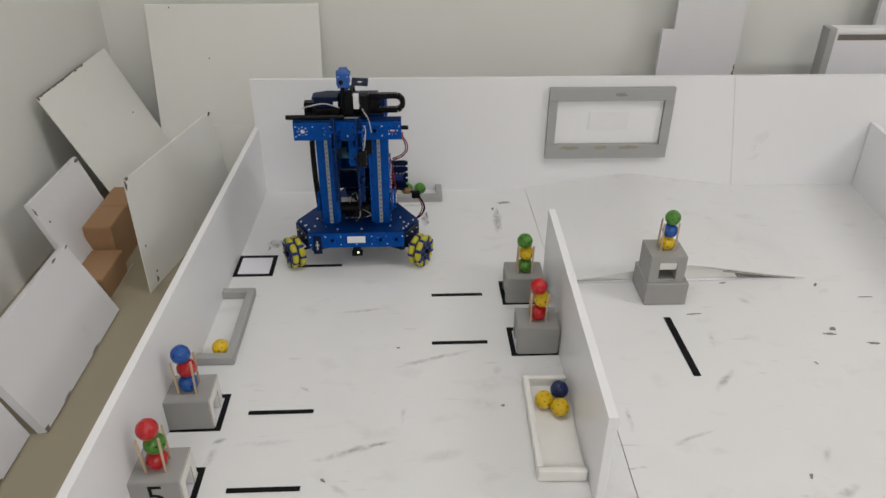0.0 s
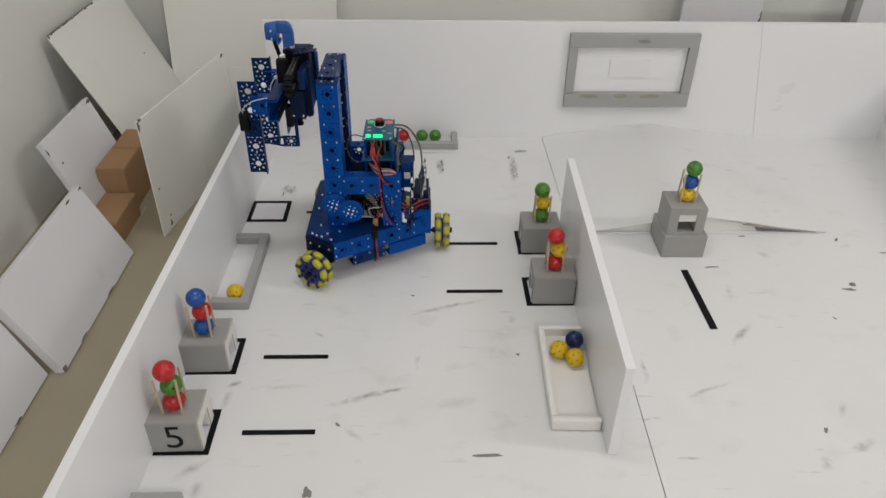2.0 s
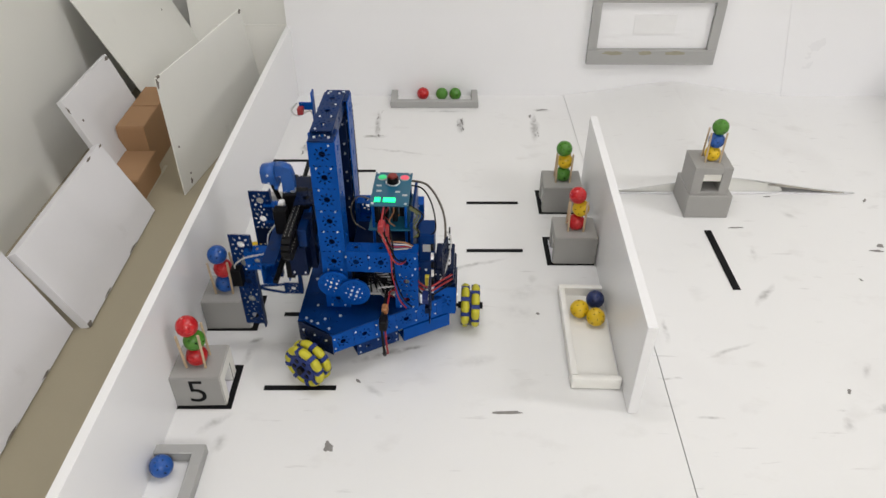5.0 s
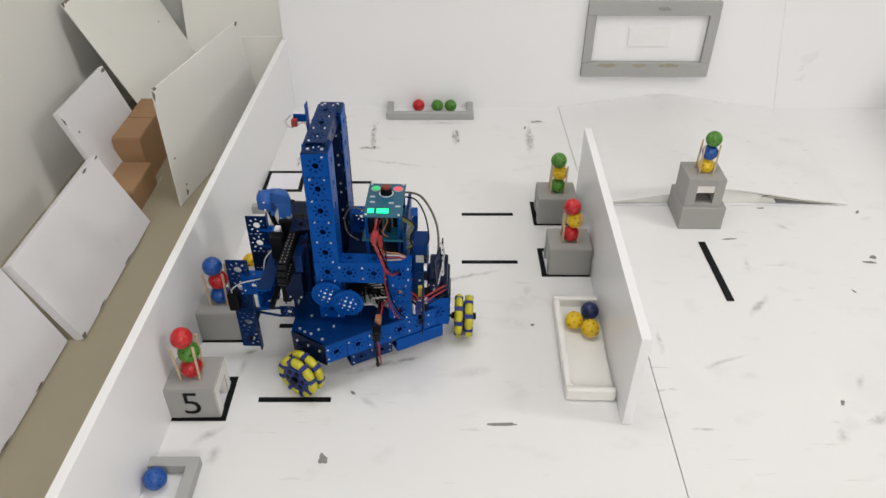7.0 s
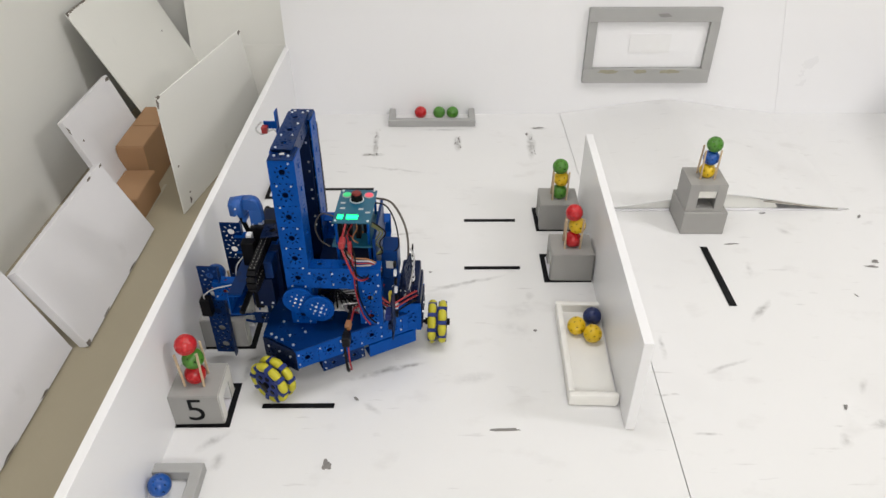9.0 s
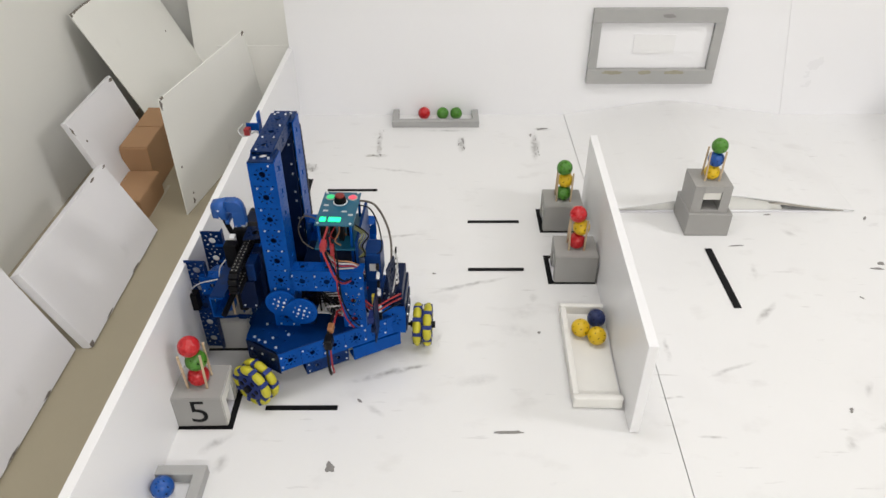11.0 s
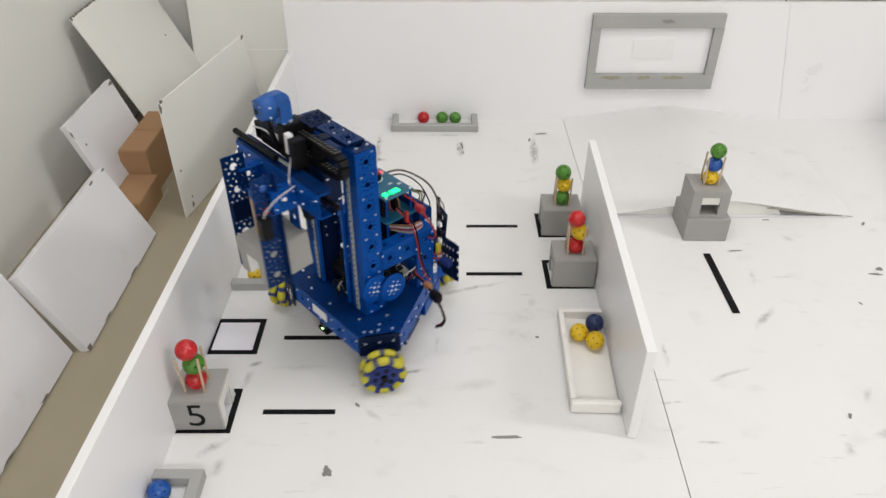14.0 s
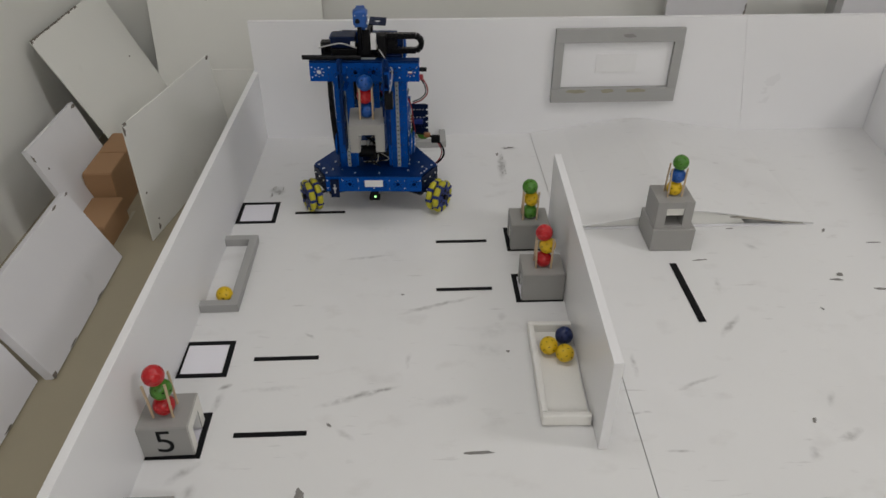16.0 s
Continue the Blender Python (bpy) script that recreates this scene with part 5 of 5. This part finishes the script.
def carriage(R):
    """The lift carriage with the gripper's cross bar, tracker head and cable chain; at rest height."""
    C = part("carriage", plate_rect(0.13, 0.12), ["blue", "steel"], R, "blue lift carriage carrying the gripper")
    C.data.transform(axes((0.108, 0, 0.222), (0, 0, 1), (1, 0, 0)))
    for s in (1, -1):
        part("roller_bracket", box(0.099, 0.118, s * 0.040, s * 0.062, 0.160, 0.288, 0.002), "dark_blue", C, "navy slide bracket")
    bm = channel(0.288, 0.050, 0.024)
    bm.transform(Matrix.Translation((0.190, 0, 0.208)) @ pose(0, 0, 0, 90, 0, 90))
    part("cross_bar", bm, ["blue", "steel"], C, "long blue punched cross bar")
    part("bar_lid", box(0.160, 0.189, -0.144, 0.144, 0.2345, 0.2375, 0.001), "shaded_navy", C, "dark blue cover strip on the bar")
    part("bar_mount", box(0.1095, 0.142, -0.045, 0.045, 0.190, 0.236, 0.002), "black", C)
    part("slide_rod", cyl((0.180, -0.085, 0.2442), (0, 1, 0), 0.0062, 0.155, 12, None, 0.001), "black", C, "black slide rod")
    part("slide_rod", cyl((0.160, 0.075, 0.205), (0, 1, 0), 0.0058, 0.175, 12, None, 0.001), "black", C, "black slide rod")
    part("bar_rail", box(0.170, 0.177, -0.07, 0.03, 0.2378, 0.2408, 0.001), "rack", C, "pale rail strip on the bar")
    # camera on a printed arm: an upright post turning ahead into a faceted head
    out = [(0.142, 0.250), (0.164, 0.250), (0.164, 0.348), (0.182, 0.350), (0.182, 0.372), (0.160, 0.372)]
    out += [(0.160 - 0.018 * math.sin(radians(q)), 0.354 + 0.018 * math.cos(radians(q))) for q in (18, 36, 54, 72, 90)]
    arm = punched([(x, z) for x, z in out], [], 0.020)
    arm.transform(Matrix.Translation((0, -0.004, 0)) @ pose(0, 0, 0, 90))
    bmesh.ops.bevel(arm, geom=[e for e in arm.edges if e.calc_face_angle(0) > 1.2], offset=0.0012, segments=1, affect="EDGES")
    part("camera_arm", arm, "print_blue", C, "upright blue printed arm")
    hd = punched([(-0.022, 0.336), (-0.016, 0.328), (0.008, 0.328), (0.014, 0.334), (0.016, 0.366), (0.008, 0.373), (-0.012, 0.373), (-0.022, 0.367)], [], 0.028)
    for v in hd.verts:
        if v.co.z > 0:  # taper towards the lens
            v.co.x = -0.003 + (v.co.x + 0.003) * 0.86
            v.co.y = 0.348 + (v.co.y - 0.348) * 0.80
    hd.transform(axes((0.190, 0, 0), (0, 1, 0), (1, 0, 0)))
    add_box(hd, 0.172, 0.1795, -0.019, 0.013, 0.322, 0.330, 0, 0.001)
    add_cyl(hd, (0.2042, -0.008, 0.346), (1, 0, 0), 0.0062, 0.003, 1, 18)
    for y, z in ((-0.014, 0.360), (0.008, 0.360)):
        add_cyl(hd, (0.2042, y, z), (1, 0, 0), 0.0014, 0.0015, 2, 8)
    add_cyl(hd, (0.189, 0.0152, 0.356), (0, 1, 0), 0.0022, 0.002, 2, 8)
    add_cyl(hd, (0.189, 0.0140, 0.337), (0, 1, 0), 0.0022, 0.002, 2, 8)
    part("camera_head", hd, ["print_blue", "black", "steel"], C, "blue printed camera housing with dark lens")
    part("camera_cable", add_tube(bmesh.new(), [(0.188, -0.006, 0.330), (0.186, -0.006, 0.318), (0.182, -0.007, 0.300), (0.178, -0.008, 0.285), (0.170, -0.008, 0.262)], 0.0055), "black", C, "black camera cable")
    # servos and connectors behind the bar
    sv = box(0.118, 0.166, -0.016, 0.016, 0.243, 0.312, 0.003)
    add_box(sv, 0.104, 0.124, -0.018, 0.020, 0.250, 0.306, 0, 0.002)
    add_cyl(sv, (0.146, 0.0, 0.314), (0, 0, 1), 0.007, 0.005, 1, 12)
    add_cyl(sv, (0.160, 0.008, 0.3128), (0, 0, 1), 0.0024, 0.002, 1, 8)
    add_cyl(sv, (0.160, -0.008, 0.3128), (0, 0, 1), 0.0024, 0.002, 1, 8)
    part("servo", sv, ["black", "steel"], C, "black servo motor")
    part("servo", box(0.112, 0.164, -0.086, -0.020, 0.2425, 0.2615, 0.003), "black", C, "black servo motor")
    part("servo", box(0.112, 0.160, -0.088, -0.024, 0.262, 0.292, 0.003), "dark_blue", C, "dark blue servo case")
    part("white_label", box(0.1602, 0.1612, -0.036, -0.024, 0.266, 0.280, 0.0003), "white", C)
    part("white_block", box(0.160, 0.172, 0.018, 0.033, 0.262, 0.303, 0.002), "white", C, "white plastic connector")
    part("servo", box(0.150, 0.177, 0.036, 0.058, 0.243, 0.300, 0.003), "black", C, "black servo motor")
    # slotted black end frame over the rod
    bm = box(0.135, 0.160, -0.1145, -0.088, 0.2425, 0.249, 0.001)
    add_box(bm, 0.135, 0.160, -0.1145, -0.088, 0.270, 0.277, 0, 0.001)
    add_box(bm, 0.135, 0.160, -0.1145, -0.108, 0.249, 0.270, 0, 0.001)
    add_box(bm, 0.135, 0.160, -0.094, -0.088, 0.249, 0.270, 0, 0.001)
    add_box(bm, 0.135, 0.139, -0.108, -0.094, 0.249, 0.270, 0, 0.0005)
    part("end_frame", bm, "black", C, "square black end frame")
    # drum in the chain's lap and black bodies behind it
    part("chain_drum", cyl((0.134, 0.070, 0.266), (1, 0, 0), 0.0165, 0.020, 20, None, 0.003), "black", C, "round black drum")
    part("servo", box(0.104, 0.122, 0.024, 0.100, 0.244, 0.285, 0.003), "shaded_navy", C, "navy servo case")
    cv = box(0.110, 0.146, 0.050, 0.098, 0.168, 0.240, 0.003)
    for x, z in ((0.116, 0.178), (0.139, 0.228), (0.139, 0.178)):
        add_cyl(cv, (x, 0.0982, z), (0, 1, 0), 0.0022, 0.002, 1, 8)
    part("slide_cover", cv, ["dark_blue", "steel"], C, "navy cover box beside the chain")
    part("servo", box(0.106, 0.138, -0.010, 0.020, 0.205, 0.242, 0.003), "black", C, "black servo motor")
    pl = plate_rect(0.044, 0.044)
    pl.transform(Matrix.Translation((0.112, 0.034, 0.318)) @ pose(0, 0, 0, -3, 8, 0))
    part("flower_plate", pl, ["dark_blue", "steel"], C, "dark blue punched plate")
    # lower black legs and link
    for y in (0.012, -0.030):
        bm = box(-0.007, 0.007, -0.006, 0.006, -0.080, 0.0, 0.002)
        bm.transform(Matrix.Translation((0.160, y, 0.192)) @ pose(0, 0, 0, 0, 14, 0))
        part("gripper_leg", bm, "black", C, "slanting black gripper leg")
    bm = plate_rect(0.040, 0.030)
    bm.transform(axes((0.166, 0.036, 0.080), (1, 0, 0), (0, 1, 0)))
    add_box(bm, 0.146, 0.154, 0.026, 0.034, 0.066, 0.190, 0, 0.001)
    add_tube(bm, [(0.184, 0.038, 0.092), (0.215, 0.038, 0.088), (0.246, 0.038, 0.084)], 0.0030, 0, 8, 2)
    add_tube(bm, [(0.184, 0.038, 0.068), (0.215, 0.038, 0.074), (0.246, 0.038, 0.081)], 0.0030, 0, 8, 2)
    part("lower_link", bm, ["shaded_navy", "steel"], C, "dark blue wedge-shaped lower link")
    bm = plate_rect(0.090, 0.036)
    bm.transform(axes((0.172, 0.016, 0.144), (0, 0, 1), (1, 0, 0)))
    part("hanging_plate", bm, ["blue", "steel"], C, "blue punched plate under the bar")
    fl = box(0.150, 0.168, 0.042, 0.062, 0.130, 0.186, 0.003)
    part("slide_block", fl, "black", C, "black slide block")
    # energy chain lying across the top, with its loop at the left end
    lb = box(-0.0085, 0.0085, -0.0054, 0.0054, -0.0070, 0.0070, 0.0016)
    for q in (-0.0084, 0.0084):
        add_box(lb, q - 0.001, q + 0.001, -0.0032, 0.0032, -0.0045, 0.0045, 0, 0.0006)
    # small drab flecks on top paint each link's tan highlights
    for q in (-0.004, 0.004):
        add_box(lb, q - 0.0011, q + 0.0011, -0.0010, 0.0010, 0.0068, 0.0075, 1)
    lk = mesh_of(lb, "chain_link", "black", "drab")
    n, rr, zc = 13, 0.0195, 0.2675
    for i in range(n):
        y = 0.008 + 0.0101 * i
        part("chain_link", lk, None, C, "black plastic chain link", pose(0.134, y, zc + rr))
        if i > 1:
            part("chain_link", lk, None, C, "black plastic chain link", pose(0.134, y, zc - rr))
    yc = 0.008 + 0.0101 * (n - 1)
    for k in range(1, 6):
        a = -90 + 180 * k / 6
        part("chain_link", lk, None, C, "black plastic chain link", pose(0.134, yc + rr * math.cos(radians(a)), zc + rr * math.sin(radians(a)), a + 90))
    part("white_plug", box(0.150, 0.158, -0.060, -0.046, 0.2620, 0.2700, 0.002), "white", C, "small white cable plug")
    wires = [([(0.165, 0.016, 0.300), (0.170, 0.030, 0.296), (0.172, 0.034, 0.275), (0.180, 0.045, 0.258), (0.194, 0.058, 0.240), (0.198, 0.064, 0.205)], 0.0014, "silver_wire"),
             ([(0.160, -0.02, 0.262), (0.165, -0.06, 0.276), (0.162, -0.10, 0.268), (0.160, -0.12, 0.262)], 0.0018, "silver_wire")]
    for pts, r, m in wires:
        part("wire", add_tube(bmesh.new(), pts, r), m, C, "thin pale wire")
    return C


def finger(R, s):
    """A gripper finger: an upright punched plate with a bracket to the cross bar; origin on its plane."""
    F = part("gripper_finger", plate_rect(0.242, 0.046, 0.0025, 1.08), ["shaded_navy", "steel"], R, "tall blue punched gripper finger")
    F.data.transform(axes((0.246, 0, 0.135), (0, 0, 1), (0, s, 0)))
    lip = plate_rect(0.242, 0.012, 0.0025, 0.45)
    lip.transform(axes((0.224, s * 0.0072, 0.135), (0, 0, 1), (-1, 0, 0)))
    part("finger_lip", lip, ["shaded_navy", "steel"], F)
    bm = channel(0.050, 0.046, 0.020)
    bm.transform(axes((0.214, s * 0.012, 0.200), (1, 0, 0), (0, s, 0)))
    part("finger_bracket", bm, ["blue", "steel"], F, "short blue punched bracket")
    part("joint_plate", box(0.2275, 0.2645, -s * 0.0015, -s * 0.0040, 0.116, 0.158, 0.0004), "dark_blue", F, "plain dark blue joint plate")
    if s > 0:
        part("servo", box(0.250, 0.272, 0.0025, 0.024, 0.138, 0.182, 0.003), "black", F, "black servo on the finger")
        part("wire", add_tube(bmesh.new(), [(0.262, 0.016, 0.182), (0.258, 0.020, 0.196), (0.235, 0.022, 0.214), (0.205, 0.02, 0.222), (0.18, 0.01, 0.222)], 0.0015), "silver_wire", F, "pale grey wire")
    return F


def robot():
    R = empty("mobile_robot", "blue three-wheeled metal robot with lift mast and gripper", "robot")
    chassis(R)
    mast(R)
    tower(R)
    C = carriage(R)
    fl, fr = finger(R, 1), finger(R, -1)
    return R, C, fl, fr


# ---------------------------------------------------------------- movement
# seconds, x, y, heading
DRIVE = [(0.0, -0.197, 1.922, 270), (0.7, -0.196, 1.922, 270), (0.85, -0.196, 1.912, 266), (1.0, -0.199, 1.887, 252.5), (1.2, -0.211, 1.838, 232), (1.35, -0.211, 1.815, 214),
         (1.5, -0.211, 1.787, 201), (1.7, -0.217, 1.740, 187.5), (1.85, -0.216, 1.692, 180.5), (2.0, -0.213, 1.634, 179), (2.2, -0.203, 1.540, 178), (2.4, -0.198, 1.429, 178),
         (2.6, -0.194, 1.327, 178), (2.8, -0.195, 1.230, 178), (2.95, -0.194, 1.162, 178), (3.1, -0.195, 1.142, 178), (3.7, -0.197, 1.143, 177.8), (5.8, -0.209, 1.157, 177.5), (7.2, -0.209, 1.156, 177.5),
         (7.6, -0.228, 1.157, 177.4), (8.0, -0.254, 1.158, 177.3), (8.4, -0.271, 1.158, 177.3), (9.2, -0.277, 1.158, 177.3), (10.2, -0.300, 1.157, 177.2), (11.2, -0.318, 1.155, 177.2),
         (12.5, -0.318, 1.154, 177.2), (12.8, -0.314, 1.155, 177.2), (13.0, -0.302, 1.156, 177.3), (13.2, -0.278, 1.158, 177.6), (13.4, -0.252, 1.163, 178.8), (13.6, -0.237, 1.174, 184),
         (13.8, -0.223, 1.202, 202), (14.0, -0.218, 1.228, 222), (14.2, -0.216, 1.262, 241.5), (14.4, -0.210, 1.317, 256), (14.5, -0.211, 1.354, 262.5), (14.6, -0.214, 1.394, 267),
         (14.8, -0.208, 1.498, 268.7), (15.0, -0.188, 1.606, 268.3), (15.3, -0.160, 1.769, 268.3), (15.55, -0.149, 1.902, 268.0), (15.7, -0.148, 1.929, 267.6), (16.0, -0.148, 1.934, 267.2)]
RAISE = [(0.0, LIFT), (3.9, LIFT), (4.6, 0.13), (5.3, 0.0), (11.7, 0.0), (12.0, 0.007), (12.3, 0.041), (12.6, 0.084), (12.9, 0.128), (13.3, 0.195), (13.6, 0.238), (13.9, LIFT), (16.0, LIFT)]
GAP = [(0.0, 0.028), (0.85, 0.028), (1.25, 0.080), (9.8, 0.080), (10.9, 0.0535), (16.0, 0.0535)]
GRASP = 11.65


def glide(rows, t):
    """Values between the rows at t, monotone and smooth."""
    ts = [r[0] for r in rows]
    i = max(0, min(len(ts) - 2, sum(1 for q in ts if q <= t) - 1))
    out = []
    for c in range(1, len(rows[0])):
        v = [r[c] for r in rows]

        def slope(k):
            if k <= 0 or k >= len(v) - 1:
                return 0.0
            a, b = (v[k] - v[k - 1]) / (ts[k] - ts[k - 1]), (v[k + 1] - v[k]) / (ts[k + 1] - ts[k])
            return 0.0 if a * b <= 0 else 2 * a * b / (a + b)

        h = ts[i + 1] - ts[i]
        u = (t - ts[i]) / h
        out.append(v[i] * (1 + 2 * u) * (1 - u) ** 2 + v[i + 1] * u * u * (3 - 2 * u) + h * slope(i) * u * (1 - u) ** 2 + h * slope(i + 1) * u * u * (u - 1))
    return out


def robot_pose(t):
    x, y, a = glide(DRIVE, t)
    return pose(x, y, 0.0002, 0, 0, a)


def motions():
    R, C, fl, fr = ROBOT
    ticks = [i / 10 for i in range(161)]
    walk(R, [(t, robot_pose(t)) for t in ticks])
    walk(C, [(t, pose(0, 0, glide(RAISE, t)[0])) for t in ticks])
    walk(fl, [(t, pose(0, glide(GAP, t)[0], glide(RAISE, t)[0])) for t in ticks])
    walk(fr, [(t, pose(0, -glide(GAP, t)[0], glide(RAISE, t)[0])) for t in ticks])
    # the wheels roll as the floor passes under them
    for w, a in zip([o for o in R.children if o.name.startswith("wheel") and "mount" not in o.name], WHEEL_ANGLES):
        spin, rows, last = 0.0, [], None
        for k in range(321):
            t = k / 20
            x, y, h = glide(DRIVE, t)
            if last:
                b = radians((h + last[2]) / 2 + a)
                roll = -(x - last[0]) * math.sin(b) + (y - last[1]) * math.cos(b) + radians(h - last[2]) * WR
                spin -= math.degrees(roll / WHEEL_R)
            last = (x, y, h)
            rows.append((t, pose(WR * math.cos(radians(a)), WR * math.sin(radians(a)), WHEEL_R, 0, 0, a) @ pose(0, 0, 0, spin)))
        walk(w, rows)
    # the gripped block and its balls ride along
    block, balls = MOVED
    hub = robot_pose(GRASP).inverted() @ block.matrix_basis.translation
    hold = Matrix.Translation((hub.x, hub.y, 0.06))

    def held(t):
        up = glide(RAISE, t)[0]
        share = up / LIFT
        # forward tilt and extra rise fit the held block to the camera's view
        return robot_pose(t) @ Matrix.Translation((0, 0, up + 0.014 * share)) @ hold @ pose(0, 0, 0, 0, 3 * share, 0) @ hold.inverted()

    for ob in (block, *balls):
        rest = ob.matrix_basis.copy()
        local = robot_pose(GRASP).inverted() @ rest
        walk(ob, [(t, rest if t <= GRASP else held(t) @ local) for t in ticks])


# ---------------------------------------------------------------- build
room()
field()
markings()
boards()
wall_frame()
MOVED = game_pieces()
ROBOT = robot()
scuffs()
motions()
